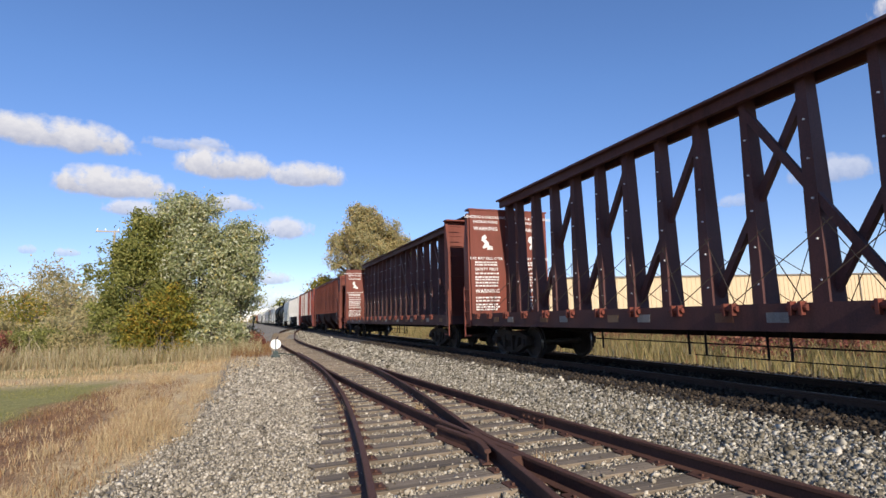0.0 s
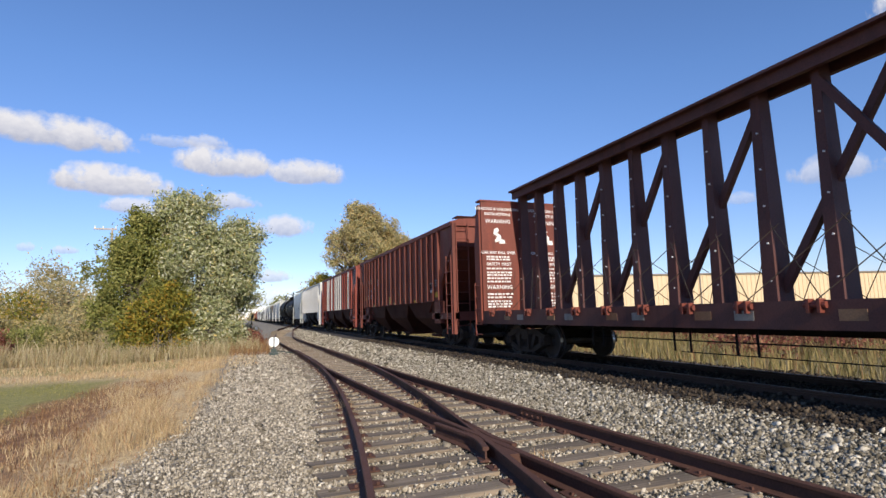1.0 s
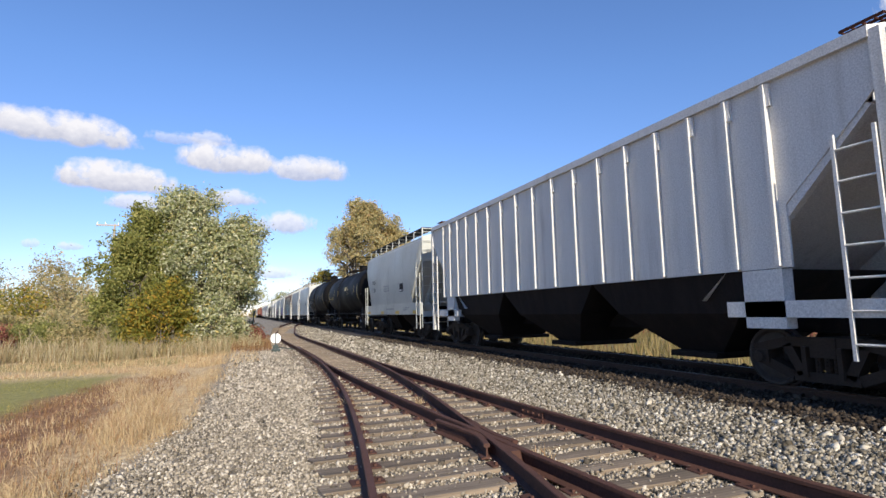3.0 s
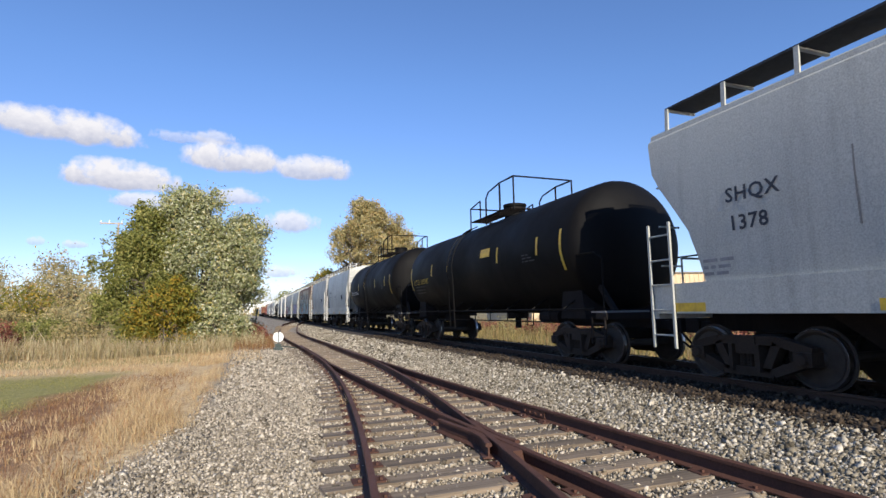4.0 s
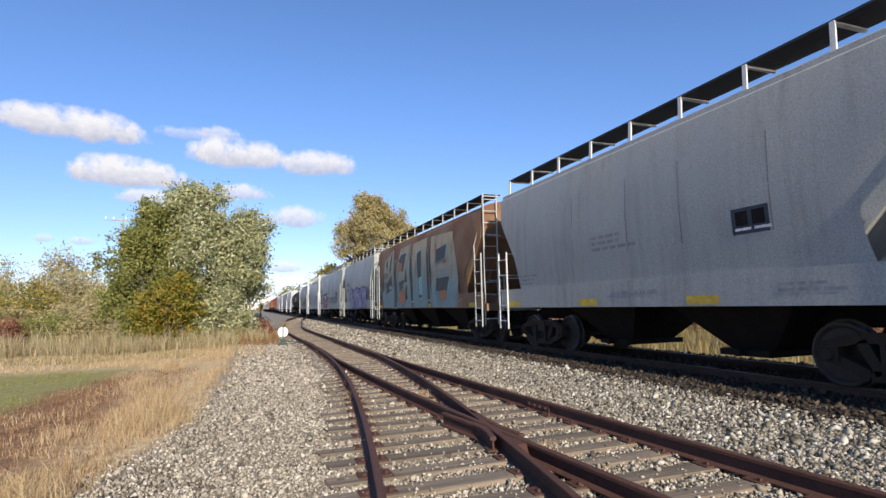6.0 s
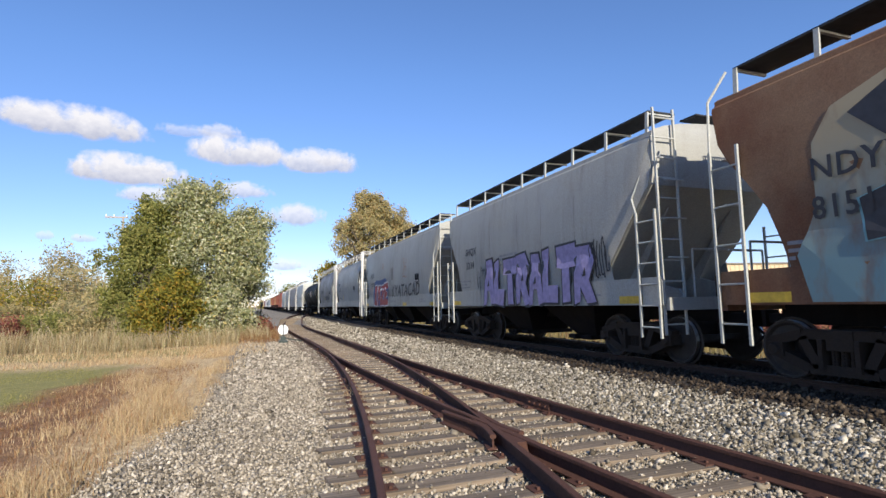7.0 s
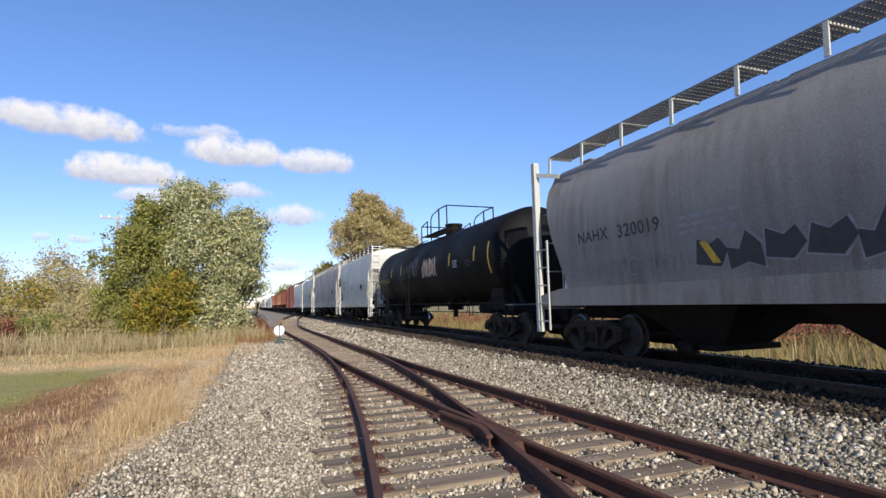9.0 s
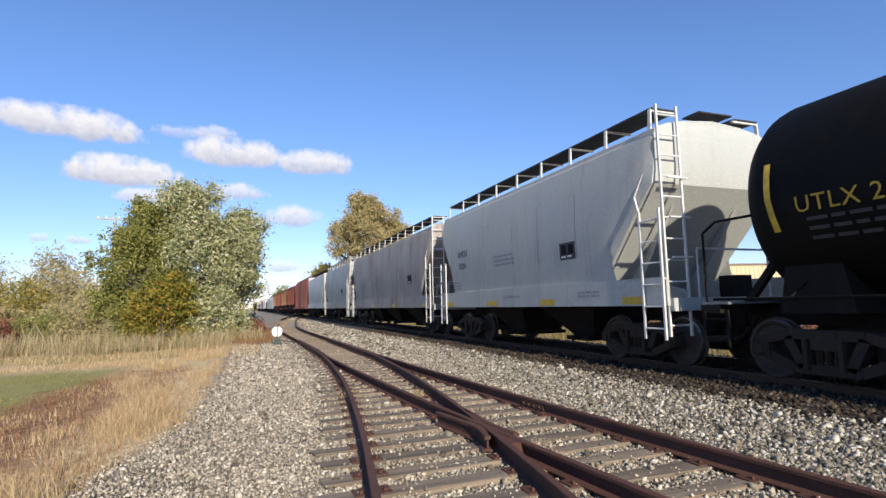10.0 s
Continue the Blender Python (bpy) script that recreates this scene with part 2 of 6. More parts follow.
def part(name, bm, mat_, parent=None, label="", soft=False):
    bmesh.ops.recalc_face_normals(bm, faces=bm.faces)
    me = bpy.data.meshes.new(name)
    bm.to_mesh(me)
    bm.free()
    if soft:
        me.shade_smooth()
    return link_mesh(name, me, mat_, parent, label)


def empty(name, m, label, category, group=""):
    ob = new(name)
    ob.empty_display_size = 0.3
    ob.matrix_world = m
    return tagged(ob, label, category, group)


def box(bm, x0, x1, y0, y1, z0, z1):
    v = [bm.verts.new((x, y, z)) for z in (z0, z1) for x, y in ((x0, y0), (x1, y0), (x1, y1), (x0, y1))]
    for f in ((3, 2, 1, 0), (4, 5, 6, 7), (0, 1, 5, 4), (1, 2, 6, 5), (2, 3, 7, 6), (3, 0, 4, 7)):
        bm.faces.new([v[i] for i in f])
    return bm


def bar(bm, p, q, r, n=6, r2=None):
    """A round bar from p to q."""
    p, q = Vector(p), Vector(q)
    d = (q - p).normalized()
    a = d.orthogonal().normalized()
    b = d.cross(a)
    r2 = r if r2 is None else r2
    rings = []
    for c, k in ((p, r), (q, r2)):
        rings.append([bm.verts.new(c + (a * math.cos(t) + b * math.sin(t)) * k) for t in (2 * math.pi * i / n for i in range(n))])
    for i in range(n):
        bm.faces.new((rings[0][i], rings[0][(i + 1) % n], rings[1][(i + 1) % n], rings[1][i]))
    bm.faces.new(rings[0][::-1])
    bm.faces.new(rings[1])
    return bm


def pipe(bm, pts, r, n=6):
    for p, q in zip(pts, pts[1:]):
        bar(bm, p, q, r, n)
    return bm


def beam(bm, p, q, w, h):
    """A square-cut bar from p to q; w across x, h across the rest."""
    p, q = Vector(p), Vector(q)
    d = (q - p).normalized()
    a = Vector((1, 0, 0)) if abs(d.x) < 0.9 else Vector((0, 1, 0))
    b = d.cross(a).normalized()
    a = b.cross(d)
    vs = [bm.verts.new(c + a * i * w / 2 + b * j * h / 2) for c in (p, q) for i, j in ((-1, -1), (1, -1), (1, 1), (-1, 1))]
    for f in ((3, 2, 1, 0), (4, 5, 6, 7), (0, 1, 5, 4), (1, 2, 6, 5), (2, 3, 7, 6), (3, 0, 4, 7)):
        bm.faces.new([vs[i] for i in f])
    return bm


def plate(bm, outline, x0, x1):
    """A flat plate: outline of (y, z), from x0 to x1."""
    a = [bm.verts.new((x0, y, z)) for y, z in outline]
    b = [bm.verts.new((x1, y, z)) for y, z in outline]
    bm.faces.new(a)
    bm.faces.new(b[::-1])
    for i in range(len(a)):
        j = (i + 1) % len(a)
        bm.faces.new((a[i], b[i], b[j], a[j]))
    return bm


def lathe_x(bm, profile, n=24, x=0.0, y=0.0, z=0.0):
    """Turned about the x axis: profile of (x, radius)."""
    rings = [[bm.verts.new((x + px, y + r * math.cos(2 * math.pi * i / n), z + r * math.sin(2 * math.pi * i / n))) for i in range(n)] for px, r in profile]
    for a, b in zip(rings, rings[1:]):
        for i in range(n):
            bm.faces.new((a[i], a[(i + 1) % n], b[(i + 1) % n], b[i]))
    bm.faces.new(rings[0][::-1])
    bm.faces.new(rings[-1])
    return bm


def mesh_np(name, V, F):
    """A mesh from arrays of points and of triangles."""
    me = bpy.data.meshes.new(name)
    me.vertices.add(len(V))
    me.vertices.foreach_set("co", np.ascontiguousarray(V, dtype=np.float32).ravel())
    k = F.shape[1]
    me.loops.add(F.size)
    me.loops.foreach_set("vertex_index", np.ascontiguousarray(F, dtype=np.int32).ravel())
    me.polygons.add(len(F))
    me.polygons.foreach_set("loop_start", np.arange(0, F.size, k, dtype=np.int32))
    me.polygons.foreach_set("loop_total", np.full(len(F), k, dtype=np.int32))
    me.update(calc_edges=True)
    me.validate()
    return me


def unit(n):
    v = rng.normal(size=(n, 3))
    return v / np.linalg.norm(v, axis=1)[:, None]


_g = (1 + 5 ** 0.5) / 2
ICO_V = np.array([(-1, _g, 0), (1, _g, 0), (-1, -_g, 0), (1, -_g, 0), (0, -1, _g), (0, 1, _g), (0, -1, -_g), (0, 1, -_g), (_g, 0, -1), (_g, 0, 1), (-_g, 0, -1), (-_g, 0, 1)]) / 1.9
ICO_F = np.array([(0, 11, 5), (0, 5, 1), (0, 1, 7), (0, 7, 10), (0, 10, 11), (1, 5, 9), (5, 11, 4), (11, 10, 2), (10, 7, 6), (7, 1, 8), (3, 9, 4), (3, 4, 2), (3, 2, 6), (3, 6, 8), (3, 8, 9), (4, 9, 5), (2, 4, 11), (6, 2, 10), (8, 6, 7), (9, 8, 1)])
OCT_V = np.array([(1, 0, 0), (-1, 0, 0), (0, 1, 0), (0, -1, 0), (0, 0, 1), (0, 0, -1)], float)
OCT_F = np.array([(0, 2, 4), (2, 1, 4), (1, 3, 4), (3, 0, 4), (2, 0, 5), (1, 2, 5), (3, 1, 5), (0, 3, 5)])


def stones(name, mat_, xy, size, label, fine=True, sink=0.2, lift=0.0):
    """Broken stones lying on the ground at xy."""
    bv, bf = (ICO_V, ICO_F) if fine else (OCT_V, OCT_F)
    n, k = len(xy), len(bv)
    s = size * rng.lognormal(0, 0.35, n)
    shape = bv[None] * rng.uniform(0.55, 1.25, (n, k, 1)) * rng.uniform(0.6, 1.2, (n, 1, 3))
    q = rng.normal(size=(n, 4))
    q /= np.linalg.norm(q, axis=1)[:, None]
    w, x, y, z = q.T
    R = np.stack([1 - 2 * (y * y + z * z), 2 * (x * y - w * z), 2 * (x * z + w * y), 2 * (x * y + w * z), 1 - 2 * (x * x + z * z), 2 * (y * z - w * x), 2 * (x * z - w * y), 2 * (y * z + w * x), 1 - 2 * (x * x + y * y)], 1).reshape(n, 3, 3)
    V = np.einsum("nij,nkj->nki", R, shape) * s[:, None, None] * 0.5
    c = np.stack([xy[:, 0], xy[:, 1], GZ(xy[:, 0], xy[:, 1]) + s * sink + lift], 1)
    V = (V + c[:, None]).reshape(-1, 3)
    F = (bf[None] + (np.arange(n) * k)[:, None, None]).reshape(-1, 3)
    return tagged(link_mesh(name, mesh_np(name, V, F), mat_), label, "gravel", "", "stuff")


def blades(name, mat_, xy, height, width, label, lean=0.35, category="grass"):
    """Grass blades: bent strips of two triangles and a tip."""
    n = len(xy)
    h = height * rng.lognormal(0, 0.3, n)
    a = rng.uniform(0, 2 * np.pi, n)
    d = np.stack([np.cos(a), np.sin(a), np.zeros(n)], 1)
    t = rng.uniform(0, 2 * np.pi, n)
    o = np.stack([np.cos(t), np.sin(t), np.zeros(n)], 1) * (rng.uniform(0, lean * 2, n) * h)[:, None]
    base = np.stack([xy[:, 0], xy[:, 1], GZ(xy[:, 0], xy[:, 1]) - 0.01], 1)
    up = np.stack([np.zeros(n), np.zeros(n), h], 1)
    w = (width * rng.uniform(0.6, 1.4, n))[:, None] * d
    V = np.stack([base - w, base + w, base + up * 0.55 + o * 0.3 + w * 0.8, base + up * 0.55 + o * 0.3 - w * 0.8, base + up * 0.97 + o], 1).reshape(-1, 3)
    F = (np.array([(0, 1, 2), (0, 2, 3), (3, 2, 4)])[None] + (np.arange(n) * 5)[:, None, None]).reshape(-1, 3)
    return tagged(link_mesh(name, mesh_np(name, V, F), mat_), label, category, "", "stuff")


def leaf_cloud(name, mat_, lobes, n, size, parent=None, clump=0.35, per=26, hollow=0.55):
    """Leaves in clumps over lobes (x, y, z, rx, ry, rz)."""
    L = np.array(lobes, float)
    vol = L[:, 3] * L[:, 4] * L[:, 5]
    m = max(1, n // per)
    pick = rng.choice(len(L), m, p=vol ** 0.8 / (vol ** 0.8).sum())
    r = rng.uniform(hollow ** 3, 1, m) ** (1 / 3) * rng.uniform(0.85, 1.12, m)
    c = L[pick, :3] + unit(m) * r[:, None] * L[pick, 3:]
    idx = rng.integers(0, m, n)
    spread = clump * rng.uniform(0.5, 1.4, m)
    p = c[idx] + rng.normal(size=(n, 3)) * spread[idx][:, None] * np.array((1, 1, 0.75))
    a = unit(n)
    b = np.cross(a, unit(n))
    b /= np.linalg.norm(b, axis=1)[:, None] + 1e-9
    s = (size * rng.uniform(0.6, 1.35, n))[:, None]
    V = np.stack([p - a * s, p + b * s * 0.45, p + a * s, p - b * s * 0.45], 1).reshape(-1, 3)
    F = np.arange(4 * n).reshape(-1, 4)
    return link_mesh(name, mesh_np(name, V, F), mat_, parent)


def limbs(bm, base, top, r, depth, spread):
    """A tapered stem that forks into limbs."""
    base, top = Vector(base), Vector(top)
    k = base.lerp(top, 0.5) + Vector(rng.normal(size=3)) * 0.06 * (top - base).length
    bar(bm, base, k, r, 7, r * 0.75)
    bar(bm, k, top, r * 0.75, 7, r * 0.4)
    if depth:
        for i in range(4):
            s = base.lerp(top, rng.uniform(0.4, 0.95))
            d = (top - base) * rng.uniform(0.22, 0.36) + Vector(rng.normal(size=3)) * spread * 0.6 * (top - base).length
            limbs(bm, s, s + d, r * 0.45, depth - 1, spread)


def lumps(c, r, n, size, seed):
    """Many small lobes over an ellipsoid, so that the outline is uneven."""
    q = np.random.default_rng(seed)
    out = [(c[0], c[1], c[2], r[0] * 0.62, r[1] * 0.62, r[2] * 0.62)]
    for _ in range(n):
        d = q.normal(size=3)
        d /= np.linalg.norm(d)
        k, s = q.uniform(0.62, 0.98), size * q.uniform(0.6, 1.3)
        out.append((c[0] + d[0] * k * (r[0] - s * 0.5), c[1] + d[1] * k * (r[1] - s * 0.5), c[2] + d[2] * k * (r[2] - s * 0.5), s, s, s * q.uniform(0.8, 1.3)))
    return out


def tree(name, at, height, mat_, lobes, n, size, label, category="tree", stems=1, trunk=0.25, clump=0.35, hollow=0.55, group=""):
    x, y = at
    root = empty(name, Matrix.Translation((x, y, gz(x, y))), label, category, group)
    for i in range(stems):
        o = rng.normal(size=2) * (0.05 * height / stems if stems > 1 else 0.0)
        bm = bmesh.new()
        limbs(bm, (o[0], o[1], -0.15), (o[0] * 3 + rng.normal() * 0.04 * height, o[1] * 3, height * rng.uniform(0.42, 0.54)), trunk, 3, 0.35)
        part("trunk", bm, M["bark"], root)
    leaf_cloud("crown", mat_, lobes, n, size, root, clump, 26, hollow)
    return root


# ---- ground ----
def ground_material():
    m, n, l, b = material("field_ground", 0.95)
    g = n.new("ShaderNodeNewGeometry")
    s = n.new("ShaderNodeSeparateXYZ")
    l.new(g.outputs["Position"], s.inputs[0])
    w1 = noise_of(n, l, g.outputs["Position"], 0.55, 5)
    w2 = noise_of(n, l, g.outputs["Position"], 7.0, 5)

    def math_(op, a, c):
        k = n.new("ShaderNodeMath")
        k.operation = op
        for i, v in enumerate((a, c)):
            if isinstance(v, (int, float)):
                k.inputs[i].default_value = v
            else:
                l.new(v, k.inputs[i])
        return k.outputs[0]

    wob = math_("MULTIPLY", math_("SUBTRACT", w1, 0.5), 3.0)

    def step(v, a, c, e=1.0):
        k = n.new("ShaderNodeMapRange")
        k.interpolation_type = "SMOOTHSTEP"
        k.inputs["From Min"].default_value, k.inputs["From Max"].default_value = a, c
        l.new(math_("ADD", v, math_("MULTIPLY", wob, e)), k.inputs["Value"])
        return k.outputs[0]

    straw = ramp_of(n, l, w2, [(0.3, (0.32, 0.21, 0.1)), (0.5, (0.5, 0.36, 0.19)), (0.75, (0.68, 0.53, 0.31))])
    brown = ramp_of(n, l, w2, [(0.3, (0.12, 0.055, 0.025)), (0.55, (0.26, 0.13, 0.055)), (0.8, (0.44, 0.28, 0.13))])
    lawn = ramp_of(n, l, w2, [(0.3, (0.17, 0.165, 0.04)), (0.7, (0.3, 0.26, 0.085))])
    field = ramp_of(n, l, w2, [(0.3, (0.12, 0.1, 0.04)), (0.7, (0.3, 0.23, 0.1))])
    x, y = s.outputs["X"], s.outputs["Y"]
    west = step(math_("MULTIPLY", x, -1), 1.7, 3.0, 0.6)
    c = mix_of(n, l, math_("MULTIPLY", west, math_("SUBTRACT", 1.0, step(y, 16.5, 20.0, 1.4))), straw, brown)
    inside = math_("MULTIPLY", step(y, 11.0, 13.4, 0.9), math_("SUBTRACT", 1.0, step(y, 18.5, 21.5, 1.0)))
    c = mix_of(n, l, math_("MULTIPLY", step(math_("ADD", math_("MULTIPLY", x, -1), math_("MULTIPLY", y, 0.13)), 5.6, 6.6, 0.6), inside), c, lawn)
    rim = math_("MULTIPLY", step(y, 22.5, 24.0, 0.8), math_("SUBTRACT", 1.0, step(y, 26.5, 28.0, 0.8)))
    c = mix_of(n, l, math_("MULTIPLY", math_("MULTIPLY", rim, 0.8), step(math_("MULTIPLY", x, -1), 1.5, 3.0)), c, lawn)
    c = mix_of(n, l, step(y, 29.0, 33.0, 0.5), c, field)
    c = mix_of(n, l, step(x, 9.9, 11.5, 0.1), c, field)
    grit = ramp_of(n, l, noise_of(n, l, g.outputs["Position"], 26.0, 4), [(0.3, (0.1, 0.085, 0.065)), (0.6, (0.27, 0.235, 0.185)), (0.8, (0.43, 0.38, 0.31))])
    near = math_("MULTIPLY", math_("MAXIMUM", math_("SUBTRACT", 9.4, y), 0.0), 0.27)
    bed = math_("MULTIPLY", step(math_("ADD", x, near), -1.0, -0.55, 0.12), math_("SUBTRACT", 1.0, step(x, 10.6, 11.0, 0.05)))
    c = mix_of(n, l, bed, c, grit)
    # strip along the main line: oil stain plus the train's shade, as colour
    oily_shade = math_("MULTIPLY", step(x, 5.95, 6.25, 0.08), math_("SUBTRACT", 1.0, step(x, 9.9, 10.3, 0.05)))
    c = mix_of(n, l, oily_shade, c, (0.045, 0.034, 0.026))
    l.new(c, b.inputs["Base Color"])
    bump_of(n, l, b, noise_of(n, l, g.outputs["Position"], 18.0, 6), 0.8, 0.05)
    return m


def ground():
    far = [60, 80, 110, 160, 240, 400, 800, 1600, 3500]
    xs = sorted(set([-v for v in far] + list(np.arange(-40, -5, 2.5)) + list(np.arange(-5, 14, 0.25)) + list(np.arange(14, 60, 2.5)) + far))
    ys = sorted(set([-v for v in far[1:]] + [-60] + list(np.arange(-50, 2, 4)) + list(np.arange(2, 30, 0.5)) + list(np.arange(30, 110, 2.0)) + far[3:]))
    X, Y = np.meshgrid(xs, ys, indexing="ij")
    Z = GZ(X, Y) + np.where((X < -0.4) & (np.abs(Y) < 60), 0.03 * np.sin(X * 1.7 + Y * 0.6) * np.sin(Y * 0.9), 0)
    nx, ny = X.shape
    V = np.stack([X, Y, Z], 2).reshape(-1, 3)
    i, j = np.meshgrid(np.arange(nx - 1), np.arange(ny - 1), indexing="ij")
    q = (i * ny + j).ravel()
    F = np.stack([q, q + ny, q + ny + 1, q + 1], 1)
    me = mesh_np("ground", V, F)
    me.shade_smooth()
    tagged(link_mesh("ground", me, ground_material()), "flat ground of gravel, mown lawn and dry field grass", "ground", "", "structure")


ground()

# ---- tracks ----
RAIL_PROFILE = [(-0.068, 0.0), (0.068, 0.0), (0.068, 0.012), (0.01, 0.03), (0.01, 0.125), (0.036, 0.135), (0.036, 0.165), (0.028, 0.172), (-0.028, 0.172), (-0.036, 0.165), (-0.036, 0.135), (-0.01, 0.125), (-0.01, 0.03), (-0.068, 0.012)]


def rail(name, path, mat_, parent, low=0.0, label=""):
    """A rail of tee section along the path."""
    bm = bmesh.new()
    rings = []
    for i, p in enumerate(path):
        d = (path[min(i + 1, len(path) - 1)] - path[max(i - 1, 0)]).normalized()
        s = Vector((d.y, -d.x, 0)).normalized()
        rings.append([bm.verts.new(p + s * u + Vector((0, 0, v + low))) for u, v in RAIL_PROFILE])
    k = len(RAIL_PROFILE)
    for a, b in zip(rings, rings[1:]):
        for i in range(k):
            bm.faces.new((a[i], a[(i + 1) % k], b[(i + 1) % k], b[i]))
    bm.faces.new(rings[0])
    bm.faces.new(rings[-1][::-1])
    return part(name, bm, mat_, parent, label)


def tie_mesh(name, length, mat_):
    bm = box(bmesh.new(), -length / 2, length / 2, -0.115, 0.115, -0.17, 0)
    bmesh.ops.subdivide_edges(bm, edges=[e for e in bm.edges if e.calc_length() > 1], cuts=5)
    for v in bm.verts:
        v.co += Vector((rng.normal() * 0.012, rng.normal() * 0.008, rng.normal() * 0.005))
    me = bpy.data.meshes.new(name)
    bm.to_mesh(me)
    bm.free()
    me.materials.append(mat_)
    return me


def siding():
    root = tagged(new("siding_track"), "rusty turnout of the siding track on weathered ties", "railway track", "", "structure")
    base = 0.0
    zz = lambda x, y: max(0.0, gz(x, y) + 0.05)
    ys = list(np.arange(-14, 0, 2.0)) + list(np.arange(0, 48, 0.5)) + list(np.arange(48, 100, 1.5))
    rail("rail", [Vector((rail_l1(y), y, zz(rail_l1(y), y))) for y in ys], M["rail"], root)
    rail("rail", [Vector((rail_r2(y), y, zz(rail_r2(y), y))) for y in ys], M["rail"], root)
    # inner rails run from the heel of the points to past the frog
    ins = [y for y in ys if y <= 26]
    rail("closure_rail", [Vector((min(rail_l1(y) + 1.51, rail_r2(y) - 0.09), y, base)) for y in ins], M["rail"], root)
    rail("closure_rail", [Vector((max(rail_r2(y) - 1.51, rail_l1(y) + 0.09), y, base - 0.001)) for y in ins], M["rail"], root)
    # frog casting, wing rails and guard rails
    fy = 6.15
    fx = rail_l1(fy) + 1.51
    bm = bmesh.new()
    for a, b in (((fx - 0.03, fy + 1.0), (fx + 0.02, fy - 1.1)),):
        v = [bm.verts.new((x, y, z)) for z in (0.0, 0.158) for x, y in ((fx - 0.07, fy + 0.5), (fx - 0.1, fy - 0.9), (fx + 0.12, fy - 0.9), (fx + 0.07, fy + 0.5))]
        for f in ((3, 2, 1, 0), (4, 5, 6, 7), (0, 1, 5, 4), (1, 2, 6, 5), (2, 3, 7, 6), (3, 0, 4, 7)):
            bm.faces.new([v[i] for i in f])
    part("frog", bm, M["rail"], root, "solid rusty frog casting")
    for sgn in (-1, 1):
        pts = []
        for k in range(8):
            y = fy + 1.0 - k * 0.22
            edge = (rail_l1(y) + 1.51) if sgn < 0 else (rail_r2(y) - 1.51)
            far = min(edge, 2 * fx - edge) if sgn < 0 else max(edge, 2 * fx - edge)
            flare = 0.5 * max(0, (fy - 0.2 - y)) ** 2
            pts.append(Vector((far + sgn * (0.10 + flare * 0.4), y, base)))
        rail("wing_rail", pts, M["rail"], root)
    # ties, plates, joint bars
    plate_me = bpy.data.meshes.new("tie_plate")
    bm = box(bmesh.new(), -0.17, 0.17, -0.095, 0.095, -0.003, 0.014)
    for u in (-0.11, 0.11):
        box(bm, u - 0.015, u + 0.015, -0.06, -0.03, 0.014, 0.04)
    bm.to_mesh(plate_me)
    bm.free()
    plate_me.materials.append(M["rail"])
    meshes = [tie_mesh("tie", 1.0, M["tie"]) for _ in range(6)]
    y = 1.8
    while y > -13:
        for c in (rail_l1(y) + 0.755, rail_r2(y) - 0.755):
            t = new("tie", meshes[int(abs(y) * 7) % 6])
            t.parent = root
            t.matrix_basis = Matrix.LocRotScale((c + rng.normal() * 0.03, y, -0.002), Euler((0, 0, rng.normal() * 0.012)), (2.6 if y < 0 else 2.3, 1, 1))
        y -= 0.55
    y, i = 2.2, 0
    while y < 60:
        x0, x1 = rail_l1(y) - rng.uniform(0.42, 0.6), rail_r2(y) + rng.uniform(0.45, 0.7)
        if y > 24:
            x0, x1 = rail_l1(y) - 0.52, rail_r2(y) + 0.52
        c = (x0 + x1) / 2
        t = new("tie", meshes[i % 6])
        t.parent = root
        t.matrix_basis = Matrix.LocRotScale((c, y, zz(c, y) - 0.002), Euler((0, 0, rng.normal() * 0.012)), (x1 - x0, rng.uniform(0.9, 1.1), 1))
        if y < 20:
            for fx_ in (rail_l1(y), rail_r2(y), rail_l1(y) + 1.51, rail_r2(y) - 1.51):
                p = new("tie_plate", plate_me)
                p.parent = root
                p.matrix_basis = Matrix.Translation((fx_, y, 0.0))
        y += rng.uniform(0.5, 0.58)
        i += 1
    jb = bpy.data.meshes.new("joint_bar")
    bm = box(bmesh.new(), -0.034, 0.034, -0.3, 0.3, 0.035, 0.122)
    for k in range(4):
        for sx in (-1, 1):
            bar(bm, (sx * 0.03, -0.22 + k * 0.147, 0.08), (sx * 0.062, -0.22 + k * 0.147, 0.08), 0.017)
    bm.to_mesh(jb)
    bm.free()
    jb.materials.append(M["rail"])
    for f, yy in ((rail_r2, 7.4), (rail_r2, 16.2), (rail_l1, 11.5), (rail_l1, 20.2), (rail_r2, 25.0)):
        o = new("joint_bar", jb)
        o.parent = root
        o.matrix_basis = Matrix.LocRotScale((f(yy), yy, 0), Euler((0, 0, math.atan2(f(yy - 0.5) - f(yy + 0.5), 1.0))), None)


